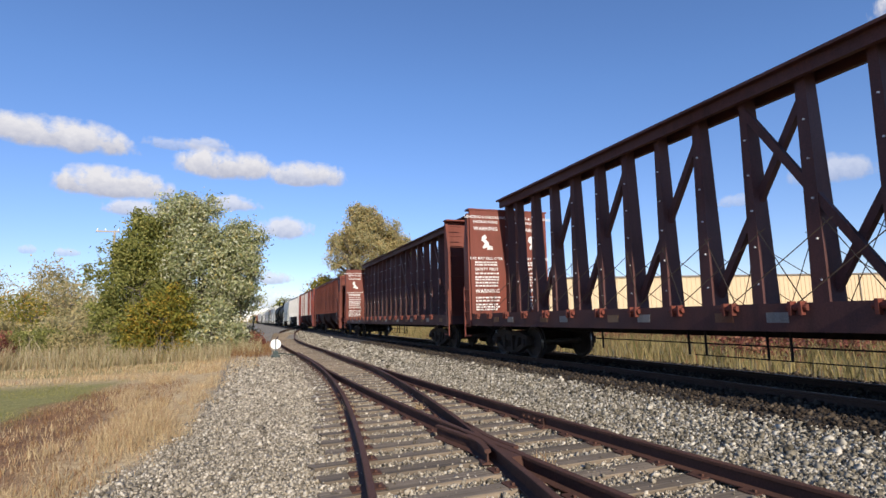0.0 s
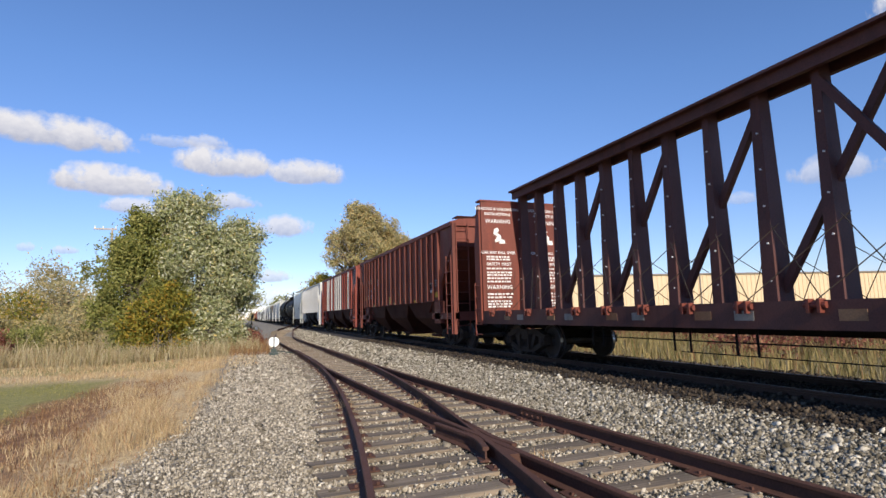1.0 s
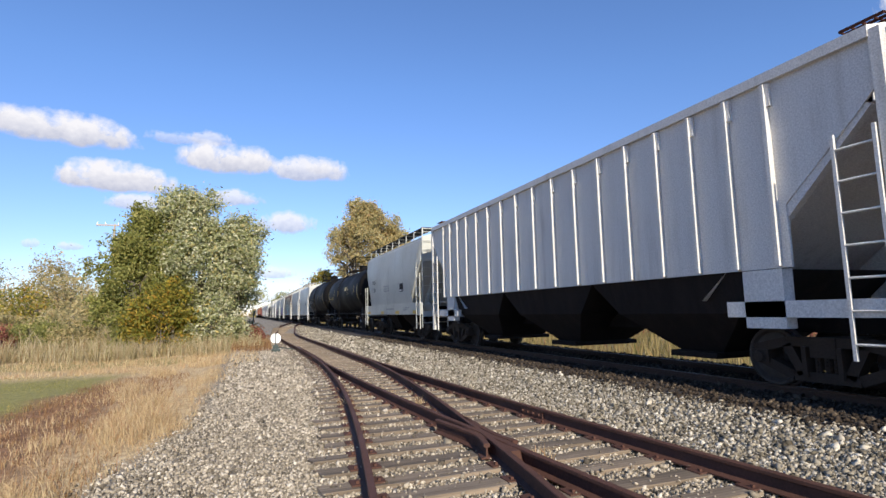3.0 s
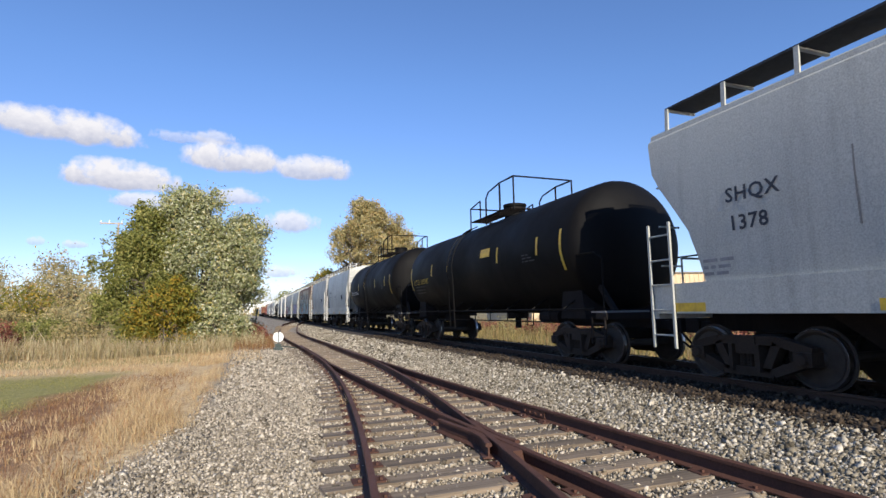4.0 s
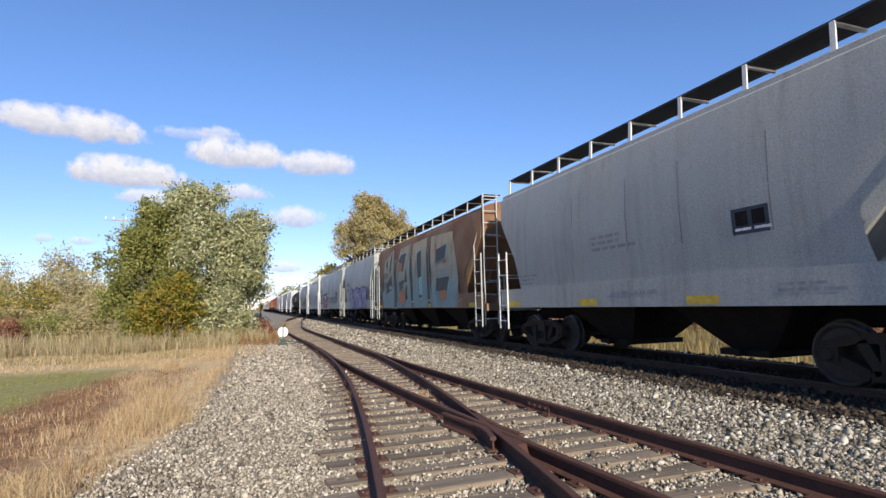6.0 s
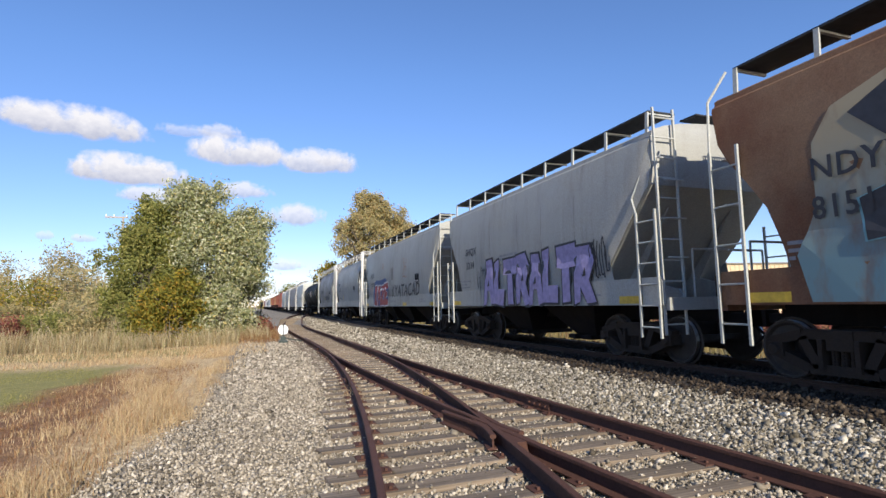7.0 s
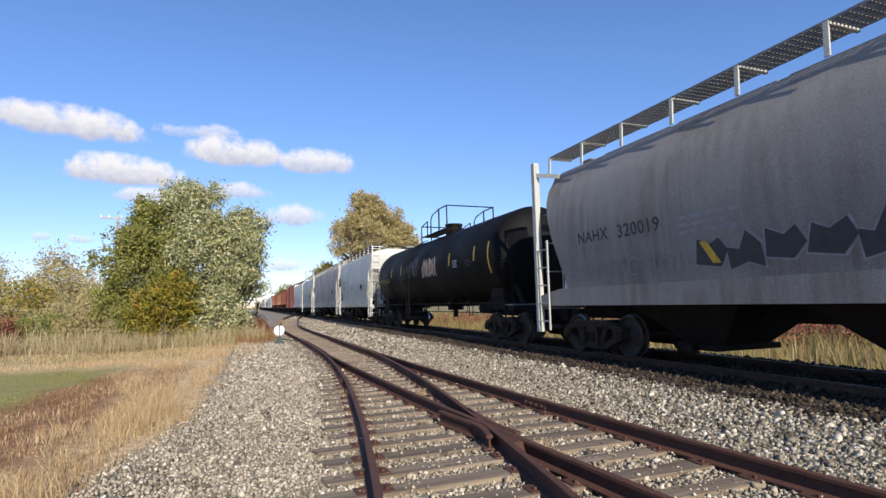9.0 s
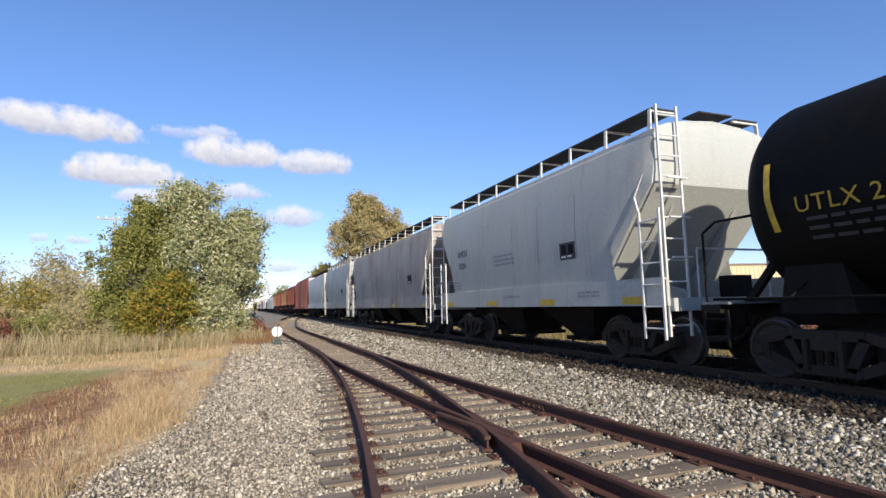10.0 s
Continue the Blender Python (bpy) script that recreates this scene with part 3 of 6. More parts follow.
def main_track():
    root = tagged(new("main_track"), "main line track with dark ties on raised ballast", "railway track", "", "structure")
    for sx in (-0.755, 0.755):
        rail("rail", [Vector((TRACK_X + sx, y, RAIL_Z - 0.172)) for y in (-60, 0, 30, 60, 120, 400, 900)], M["rail_main"], root)
        bm = box(bmesh.new(), TRACK_X + sx - 0.022, TRACK_X + sx + 0.022, -60, 900, RAIL_Z - 0.001, RAIL_Z + 0.0015)
        part("running_face", bm, M["shine"], root, "polished rail top")
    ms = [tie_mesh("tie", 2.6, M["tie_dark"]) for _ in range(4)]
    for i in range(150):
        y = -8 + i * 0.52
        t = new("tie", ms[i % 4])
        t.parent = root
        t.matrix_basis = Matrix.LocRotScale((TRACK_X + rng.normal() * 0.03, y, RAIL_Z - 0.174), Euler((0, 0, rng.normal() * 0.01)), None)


siding()
main_track()


def scatter(n, x0, x1, y0, y1, near=0.0):
    y = y0 + (y1 - y0) * rng.uniform(0, 1, n) ** (1 + near)
    return np.stack([rng.uniform(x0, x1, n), y], 1)


def beds():
    p = scatter(66000, -2.4, 1.4, 3.4, 17, 0.9)
    p = p[p[:, 0] > verge(p[:, 1]) + 0.05 + rng.normal(size=len(p)) * 0.2]
    stones("path_gravel", M["stone"], p, 0.034, "loose pale gravel beside the siding", False)
    stones("path_gravel", M["stone"], scatter(22000, -0.5, 2.4, 13, 46, 0.6), 0.06, "loose pale gravel beside the siding", False)
    p = scatter(42000, 0.9, 5.2, 2.2, 16, 0.9)
    stones("crib_ballast", M["stone"], p, 0.037, "pale ballast stones between the siding ties", False, 0.3)
    stones("crib_ballast", M["stone"], scatter(3000, 0.7, 5.2, 2.2, 22, 0.8), 0.03, "loose stones lying on the siding ties", False, 0.2, 0.05)
    stones("crib_ballast", M["stone"], scatter(14000, 1.8, 4.9, 14, 46, 0.6), 0.06, "pale ballast stones between the siding ties", False, 0.05)
    p = scatter(92000, 4.75, 6.3, 1.6, 20, 1.1)
    p = p[p[:, 0] < 6.12 + rng.normal(size=len(p)) * 0.07]
    stones("shoulder_ballast", M["stone_main"], p, 0.042, "coarse whitish ballast on the main line shoulder", False, 0.2)
    stones("shoulder_ballast", M["stone_main"], scatter(18000, 4.6, 6.1, 18, 70, 0.7), 0.075, "coarse whitish ballast on the main line shoulder", False, 0.2)
    stones("track_ballast", M["stone_dark"], scatter(30000, 5.95, 10.2, 1.0, 30, 0.8), 0.05, "oil-stained main line ballast, darkened for shade under the train", False, 0.2)


beds()


# ---- grass ----
def grasses():
    p = scatter(30000, -6, 0.2, 4.5, 26, 0.5)
    keep = (p[:, 0] < verge(p[:, 1]) + 0.1 + rng.normal(size=len(p)) * 0.22)
    p = p[keep]
    tuft = np.array([noise.noise((a * 0.9, b * 0.55, 3.0)) for a, b in p])
    on_lawn = (-p[:, 0] + 0.13 * p[:, 1] > 6.1) & (p[:, 1] > 11.6) & (p[:, 1] < 21)
    blades("dry_grass", M["straw"], p[(tuft > -0.05) & ~on_lawn], 0.085, 0.004, "dry straw-coloured verge grass")
    q = p[(tuft > 0.14) & ~on_lawn & (p[:, 0] > -2.8)]
    blades("grass_tuft", M["straw"], np.repeat(q, 2, 0) + rng.normal(size=(len(q) * 2, 2)) * 0.06, 0.22, 0.0035, "taller straw tufts on the verge", 0.5)
    q = p[(tuft < 0.12) & (p[:, 1] < 19) & (p[:, 0] < -1.5) & ~on_lawn]
    blades("brown_weeds", M["brown_weed"], q[rng.uniform(size=len(q)) < 0.7], 0.09, 0.005, "reddish-brown withered weeds", 0.5)
    q = scatter(150, -2.4, -0.55, 5.6, 14, 0.3)
    q = q[q[:, 0] < verge(q[:, 1]) + rng.normal(size=len(q)) * 0.1]
    blades("grass_tuft", M["straw"], np.repeat(q, 16, 0) + rng.normal(size=(len(q) * 16, 2)) * 0.06, 0.2, 0.0032, "tall bent straw tufts along the gravel", 0.7)
    p = scatter(30000, -16, -2.7, 10.6, 21, 0.4)
    p = p[(-p[:, 0] + 0.13 * p[:, 1] > 6.0 + rng.normal(size=len(p)) * 0.25) & (p[:, 1] > 11.5 + rng.normal(size=len(p)) * 0.3)]
    blades("lawn_grass", M["lawn"], p, 0.04, 0.006, "short mown green grass")
    blades("dry_grass", M["straw"], scatter(9000, -18, 0.6, 20.5, 27), 0.12, 0.008, "dry straw-coloured verge grass")
    p = scatter(15000, -20, 0.9, 26.3, 31.5)
    p = p[p[:, 1] > 26.6 + 0.6 * np.sin(p[:, 0] * 1.3) + 1.6 * (p[:, 0] > -0.6)]
    p = p[np.array([noise.noise((a * 0.5, b * 0.8, 9.0)) for a, b in p]) > -0.18]
    blades("reed_grass", M["reed"], p, 0.66, 0.009, "tall pale reed grass before the bushes", 0.34)
    p = scatter(3200, -0.6, 1.5, 26.5, 47)
    blades("reed_grass", M["brown_weed"], p[p[:, 0] < 1.3 + 0.02 * (p[:, 1] - 26)], 0.36, 0.010, "rust-brown weeds beside the siding", 0.25)
    p = scatter(12000, -45, -7, 29, 70)
    blades("field_grass", M["reed"], p, 0.9, 0.025, "rough dry field grass", 0.2)
    p = scatter(34000, 11.3, 46, -2, 60)
    blades("field_grass", M["field"], p, 0.62, 0.016, "rough mixed grass beyond the line", 0.25)
    p = scatter(9000, 10.6, 30, 60, 200)
    blades("field_grass", M["field"], p, 0.7, 0.05, "rough mixed grass beyond the line", 0.25)
    for a, b in ((3.05, 9.4), (2.75, 10.4), (3.1, 5.3), (1.75, 9.9)):
        blades("grass_tuft", M["straw"], np.array((a, b)) + rng.normal(size=(60, 2)) * 0.07, 0.16, 0.004, "dry grass tuft between the rails", 0.5)


grasses()


# ---- trees and bushes ----
def vegetation():
    tree("silver_poplar", (-2.5, 33.5), 8.8, M["silver_leaf"],
         lumps((0.3, 0, 4.2), (3.5, 2.7, 4.2), 52, 0.62, 1) + lumps((-0.7, 0.2, 7.1), (2.3, 1.9, 2.6), 30, 0.5, 2) + lumps((2.2, -0.2, 6.0), (1.6, 1.4, 1.9), 16, 0.42, 12),
         100000, 0.09, "broad poplar bush with silvery green leaves", "tree", 4, 0.14, 0.24, 0.62)
    tree("green_bush", (-5.5, 33.0), 7.4, M["green_leaf"],
         lumps((0.0, 0, 3.5), (2.5, 1.8, 3.4), 34, 0.5, 3) + lumps((0.4, 0, 5.9), (1.9, 1.5, 2.6), 24, 0.42, 4) + [(-0.6 + 0.45 * k, 0, 7.0 + 0.35 * (k % 3), 0.16, 0.16, 0.75) for k in range(5)] + [(-1.9, 0, 5.6, 0.2, 0.2, 0.7), (-2.4, 0, 4.6, 0.2, 0.2, 0.6)],
         56000, 0.085, "tall dull green bush with upright shoots", "bush", 4, 0.1, 0.2, 0.7)
    tree("yellow_bush", (-4.0, 30.9), 3.8, M["gold_leaf"],
         lumps((0, 0, 1.7), (2.3, 1.0, 1.7), 22, 0.34, 5) + [(0.4, 0, 3.5, 0.35, 0.4, 0.5), (1.1, 0, 3.0, 0.3, 0.3, 0.6)],
         9500, 0.09, "small bush turning yellow before the poplar", "bush", 4, 0.06, 0.18)
    tree("green_bush", (-1.6, 31.2), 2.6, M["silver_leaf"],
         lumps((0, 0, 1.2), (1.6, 0.9, 1.2), 14, 0.3, 8) + lumps((1.1, 0, 1.0), (0.9, 0.7, 0.9), 8, 0.26, 9),
         8000, 0.085, "low silvery undergrowth at the poplar's foot", "bush", 4, 0.05, 0.16)
    tree("cottonwood", (19.6, 86), 22, M["autumn_leaf"],
         lumps((-0.6, 0, 13.0), (7.0, 4.5, 6.0), 40, 1.2, 6) + lumps((-0.8, 0, 17.4), (5.4, 3.6, 3.6), 30, 1.0, 7) + lumps((4.6, 0, 14.2), (3.4, 2.6, 4.4), 18, 0.9, 13),
         44000, 0.2, "tall cottonwood in golden autumn leaf", "tree", 2, 0.42, 0.42, 0.4)
    tree("cottonwood", (27.0, 90), 15, M["autumn_leaf"], lumps((0, 0, 11.0), (2.6, 2.4, 3.8), 14, 0.7, 14),
         5200, 0.22, "half-bare cottonwood with thin autumn leaf", "tree", 2, 0.3, 0.5, 0.2)
    tree("cottonwood", (12.6, 92), 10, M["gold_leaf"], [(0, 0, 6.5, 2.6, 2.4, 2.8), (1.4, 0, 4.5, 2.2, 2.0, 2.5)], 5000, 0.22, "yellowing tree beyond the line", "tree", 2, 0.2, 0.5)
    for x, y, h, w, k in ((-17.5, 62, 8.5, 2.9, "haze_leaf"), (-15.2, 58, 6.5, 2.2, "autumn_leaf"), (-21.5, 66, 5.5, 2.6, "autumn_leaf"), (-20.0, 54, 3.6, 2.2, "gold_leaf"), (-25.5, 60, 8.0, 2.0, "haze_leaf"), (-27.5, 64, 6.0, 3.0, "autumn_leaf"), (-13.0, 50, 3.2, 2.2, "haze_leaf"), (-23.0, 78, 9.0, 2.6, "haze_leaf"), (-32, 80, 10, 3.4, "haze_leaf"), (-18.8, 58, 5.0, 2.4, "haze_leaf"), (-16.8, 52, 4.6, 1.9, "gold_leaf"), (-22.5, 57, 5.6, 2.2, "haze_leaf"), (-24.5, 53, 4.4, 2.3, "autumn_leaf"), (-12.2, 55, 5.4, 1.8, "autumn_leaf"), (-27, 72, 8.5, 3.0, "haze_leaf"), (-30, 66, 6.5, 2.6, "autumn_leaf")):
        tree("thicket_tree", (x, y), h, M[k], [(0, 0, h * 0.55, w, w, h * 0.45), (w * 0.4, 0, h * 0.35, w * 0.8, w * 0.8, h * 0.33)], int(1500 * w * h / 8 + 800), 0.13,
             "thin autumn tree of a distant thicket", "tree", 3, 0.09, 0.4, 0.2, "distant thicket")
    for x, y, h, w, k in ((-11.0, 36, 2.0, 1.4, "green_leaf"), (-8.6, 34, 1.8, 1.2, "haze_leaf"), (-14.5, 42, 2.4, 1.9, "haze_leaf"), (-18.0, 44, 2.2, 2.2, "gold_leaf"), (-13.0, 35, 1.6, 1.6, "russet_leaf"), (-21.5, 42, 2.8, 2.0, "haze_leaf"), (0.5, 35.5, 1.0, 0.7, "russet_leaf"), (0.4, 44, 1.3, 0.6, "haze_leaf"), (-16.3, 38, 1.7, 1.3, "russet_leaf"), (-11.2, 41, 2.6, 1.5, "autumn_leaf")):
        tree("shrub", (x, y), h, M[k], [(0, 0, h * 0.5, w, w, h * 0.5)], int(2200 * w), 0.075, "ragged autumn shrub in dry grass", "bush", 3, 0.03, 0.2, 0.3, "shrubs")
    for i in range(26):
        x, y = rng.uniform(17, 48), rng.uniform(6, 44)
        w, h = rng.uniform(1.2, 2.6), rng.uniform(0.9, 1.7)
        tree("red_shrub", (x, y), h, M["russet_leaf" if i % 3 else "haze_leaf"], [(0, 0, h * 0.5, w, w, h * 0.5)], 1500, 0.085, "low russet shrub beyond the line", "bush", 2, 0.03, 0.22, 0.3, "russet shrubs")
    tree("distant_tree", (15.5, 235), 11, M["green_leaf"], [(0, 0, 7, 4.5, 4, 4)], 1500, 0.5, "small far green tree beyond the line", "tree", 1, 0.3, 0.9)
    far = [(x, 330 + 30 * math.sin(x * 0.05), 2.5, 9, 8, 3.5 + 1.5 * math.sin(x * 0.13)) for x in range(-420, 460, 12)]
    tagged(leaf_cloud("far_woods", M["haze_leaf"], far, 16000, 0.75, None, 1.6), "far autumn woods along the horizon", "woods", "", "stuff")
    far = [(x, -160 + 20 * math.sin(x * 0.05), 3, 9, 8, 5) for x in range(-300, 300, 14)]
    tagged(leaf_cloud("far_woods", M["haze_leaf"], far, 5000, 1.0, None, 1.6), "far autumn woods along the horizon", "woods", "", "stuff")


vegetation()


# ---- trackside things ----
def switch_stand():
    x, y = 1.42, 26.3
    root = empty("switch_stand", Matrix.Translation((x, y, gz(x, y))), "low switch stand with a round white target", "switch stand")
    bm = box(bmesh.new(), -0.2, 0.2, -0.25, 0.25, 0, 0.12)
    box(bm, -0.12, 0.12, -0.12, 0.12, 0.12, 0.3)
    bar(bm, (0, 0, 0.3), (0, 0, 0.85), 0.03, 8)
    part("base", bm, M["sign_dark"], root)
    for sx in (-1, 1):
        bm = bmesh.new()
        pts = [(sx * 0.025 + sx * 0.21 * math.sin(t), 0.62 + 0.23 * math.cos(t)) for t in np.linspace(0, math.pi, 14)]
        a = [bm.verts.new((u, -0.02, v)) for u, v in pts]
        b = [bm.verts.new((u, 0.0, v)) for u, v in pts]
        bm.faces.new(a)
        bm.faces.new(b[::-1])
        for i in range(len(a)):
            j = (i + 1) % len(a)
            bm.faces.new((a[i], a[j], b[j], b[i]))
        part("target", bm, M["sign_white"], root, "white half-disc target")
    bm = bar(bmesh.new(), (0.1, 0, 0.2), (0.9, 0.1, 0.06), 0.025)
    part("throw_lever", bm, M["sign_dark"], root)


switch_stand()


def poles():
    x, y = 0.55, 44.0
    root = empty("marker_post", Matrix.Translation((x, y, gz(x, y))), "thin leaning dark marker post beside the siding", "post")
    part("post", bar(bmesh.new(), (0, 0, -0.2), (0.18, 0, 2.1), 0.04, 8), M["sign_dark"], root)
    part("plate", box(bmesh.new(), 0.1, 0.28, -0.03, -0.01, 1.75, 2.1), M["sign_dark"], root)
    x, y = -11.6, 45.0
    root = empty("wooden_post", Matrix.Translation((x, y, gz(x, y))), "short weathered wooden post in dry grass", "post")
    part("post", bar(bmesh.new(), (0, 0, -0.2), (0.03, 0, 2.3), 0.14, 10, 0.12), M["pole_wood"], root)
    x, y = -12.3, 60.0
    root = empty("utility_pole", Matrix.Translation((x, y, gz(x, y))), "wooden utility pole with a crossarm behind the bushes", "utility pole")
    part("pole", bar(bmesh.new(), (0, 0, -0.2), (0, 0, 11.2), 0.13, 10, 0.09), M["pole_wood"], root)
    part("crossarm", box(bmesh.new(), -1.6, 0.4, -0.06, 0.06, 11.0, 11.14), M["pole_wood"], root)
    for u in (-1.5, -0.8, 0.3):
        part("insulator", bar(bmesh.new(), (u, 0, 11.14), (u, 0, 11.36), 0.05, 8), M["sign_white"], root)


poles()


def warehouse():
    """Long metal building beyond the line."""
    ang = math.atan2(-9.4, 42.3)
    root = empty("warehouse", Matrix.Translation((31.0, 54.0, gz(31, 54))) @ Matrix.Rotation(ang, 4, "Z"), "long low warehouse with cream ribbed metal walls", "building")
    W, H, D = 70.0, 6.1, 24.0
    part("wall", box(bmesh.new(), 0, W, 0, D, -0.3, H), M["sheet"], root)
    me = bpy.data.meshes.new("rib")
    bm = plate(bmesh.new(), [(-0.05, -0.2), (0, -0.2), (0, H), (-0.05, H)], -0.05, 0.05)
    bm.to_mesh(me)
    bm.free()
    me.materials.append(M["sheet"])
    for i in range(116):
        o = new("rib", me)
        o.parent = root
        o.matrix_basis = Matrix.Translation((0.3 + i * 0.6, 0, 0))
    part("eave_trim", box(bmesh.new(), -0.15, W + 0.15, -0.2, 0.0, H, H + 0.16), M["roof_sheet"], root)
    bm = bmesh.new()
    v = [bm.verts.new(p) for p in ((-0.15, -0.2, H + 0.164), (W + 0.15, -0.2, H + 0.164), (W + 0.15, D / 2, H + 0.9), (-0.15, D / 2, H + 0.9), (-0.15, D + 0.2, H + 0.164), (W + 0.15, D + 0.2, H + 0.164))]
    bm.faces.new((v[0], v[1], v[2], v[3]))
    bm.faces.new((v[3], v[2], v[5], v[4]))
    bm.faces.new((v[0], v[3], v[4]))
    bm.faces.new((v[1], v[5], v[2]))
    part("roof", bm, M["roof_sheet"], root)
    for x in (22.0, 44.0):
        part("downpipe", box(bmesh.new(), x, x + 0.12, -0.16, -0.05, 0, H), M["roof_sheet"], root)


warehouse()


# ---- clouds: far backdrop ----
def cloud_material(seed, k, dens):
    m, n, l, b = material("cloud", 1.0)
    n.remove(b)
    c = coords(n, l, (1, 1, 1), "Generated")
    s = n.new("ShaderNodeSeparateXYZ")
    l.new(c, s.inputs[0])
    o = n.new("ShaderNodeMapping")
    o.inputs["Location"].default_value = (seed * 3.7, seed * 1.3, 0)
    o.inputs["Scale"].default_value = (k, 1, 1)
    l.new(c, o.inputs["Vector"])
    big = noise_of(n, l, o.outputs[0], 2.3, 7, 0.55)
    fine = noise_of(n, l, o.outputs[0], 7.0, 6, 0.6)

    def op(kind, a, e, f=None):
        q = n.new("ShaderNodeMath")
        q.operation = kind
        for i, v in enumerate((a, e, f)):
            if v is None:
                continue
            if isinstance(v, (int, float)):
                q.inputs[i].default_value = v
            else:
                l.new(v, q.inputs[i])
        return q.outputs[0]

    u = op("MULTIPLY", op("SUBTRACT", s.outputs["X"], 0.5), 2.0)
    w = op("SUBTRACT", s.outputs["Z"], 0.36)
    wu, wd = op("MULTIPLY", op("MAXIMUM", w, 0.0), 1.75), op("MULTIPLY", op("MINIMUM", w, 0.0), 3.4)
    r = op("ADD", op("MULTIPLY", u, u), op("ADD", op("MULTIPLY", wu, wu), op("MULTIPLY", wd, wd)))
    body = op("ADD", op("SUBTRACT", 0.72, r), op("MULTIPLY", op("SUBTRACT", big, 0.5), 1.5))
    body = op("ADD", body, op("MULTIPLY", op("SUBTRACT", fine, 0.5), 0.4))
    edge = op("SUBTRACT", 1.0, op("POWER", op("MINIMUM", op("ADD", r, 0.04), 1.0), 3.0))
    a = ramp_of(n, l, op("MULTIPLY", body, edge), [(0.1, (0, 0, 0)), (0.5, (dens,) * 3)])
    lit = op("ADD", op("MULTIPLY", s.outputs["Z"], 1.5), op("MULTIPLY", op("SUBTRACT", fine, 0.5), 0.6))
    col = ramp_of(n, l, lit, [(0.3, (0.4, 0.42, 0.52)), (0.85, (0.69, 0.68, 0.71))])
    e, t, mx = n.new("ShaderNodeEmission"), n.new("ShaderNodeBsdfTransparent"), n.new("ShaderNodeMixShader")
    l.new(col, e.inputs["Color"])
    l.new(a, mx.inputs[0])
    l.new(t.outputs[0], mx.inputs[1])
    l.new(e.outputs[0], mx.inputs[2])
    l.new(mx.outputs[0], n["Material Output"].inputs["Surface"])
    return m


CLOUDS = []


def cloud(i, a0, a1, e0, e1, dens=1.0):
    d = 2600.0
    a, e = radians((a0 + a1) / 2), radians((e0 + e1) / 2)
    w, h = d * radians(a1 - a0) * math.cos(e) * 1.15, d * radians(e1 - e0) * 1.3
    bm = bmesh.new()
    v = [bm.verts.new((x * w / 2, -0.06 * w * (1 - x * x), z * h / 2)) for z in (-1, 1) for x in (-1, -0.5, 0, 0.5, 1)]
    for k in range(4):
        bm.faces.new((v[k], v[k + 1], v[k + 6], v[k + 5]))
    ob = part("cloud", bm, cloud_material(i + 1, max(1.2, w / h * 0.8), dens))
    at = Vector((math.sin(a) * math.cos(e), math.cos(a) * math.cos(e), math.sin(e))) * d
    ob.matrix_world = Matrix.Translation(at) @ Matrix.Rotation(-a, 4, "Z") @ Matrix.Rotation(e, 4, "X")
    tagged(ob, "white fair-weather cloud with a grey base", "cloud", "clouds", "structure")
    CLOUDS.append(ob)


for _i, _c in enumerate(((-23.5, -9.0, 15.2, 18.8), (-10.0, -4.0, 16.6, 18.2, 0.45), (-6.5, -1.2, 16.8, 18.6, 0.6), (-18.0, -5.2, 11.5, 15.0), (-7.6, 3.8, 14.1, 17.9), (0.6, 11.3, 13.9, 17.0, 0.9), (5.0, 10.0, 14.6, 17.0, 0.7), (-13.3, -6.2, 10.0, 12.0, 0.8), (-5.0, 2.0, 11.0, 13.2, 0.8), (0.2, 7.8, 8.3, 11.3, 0.85),
                         (0.6, 5.0, 3.7, 5.3, 0.7), (-16.2, -13.8, 6.1, 7.1, 0.6), (-18.7, -17.0, 6.2, 7.2, 0.5), (54.5, 62.5, 10.6, 13.8, 0.6), (48.5, 53, 9.6, 11.2, 0.4), (61.5, 68, 22.6, 26, 0.8), (-1, 7, 1.2, 3.2, 0.5))):
    cloud(_i, *_c)


# ---- rolling stock: x across, y from the leading end backwards, z up from the rail top ----
TRAIN = []


def car(name, y0, label, category="freight car"):
    root = empty(name, Matrix.Translation((TRACK_X, y0, RAIL_Z)), label, category, "cars of the freight train")
    TRAIN.append((root, y0))
    return root


def keep(name, bm, mat_):
    bmesh.ops.recalc_face_normals(bm, faces=bm.faces)
    me = bpy.data.meshes.new(name)
    bm.to_mesh(me)
    bm.free()
    me.materials.append(mat_)
    return me


def share(name, me, parent, m, label=""):
    o = new(name, me)
    o.parent = parent
    o.matrix_basis = m
    return tagged(o, label) if label else o


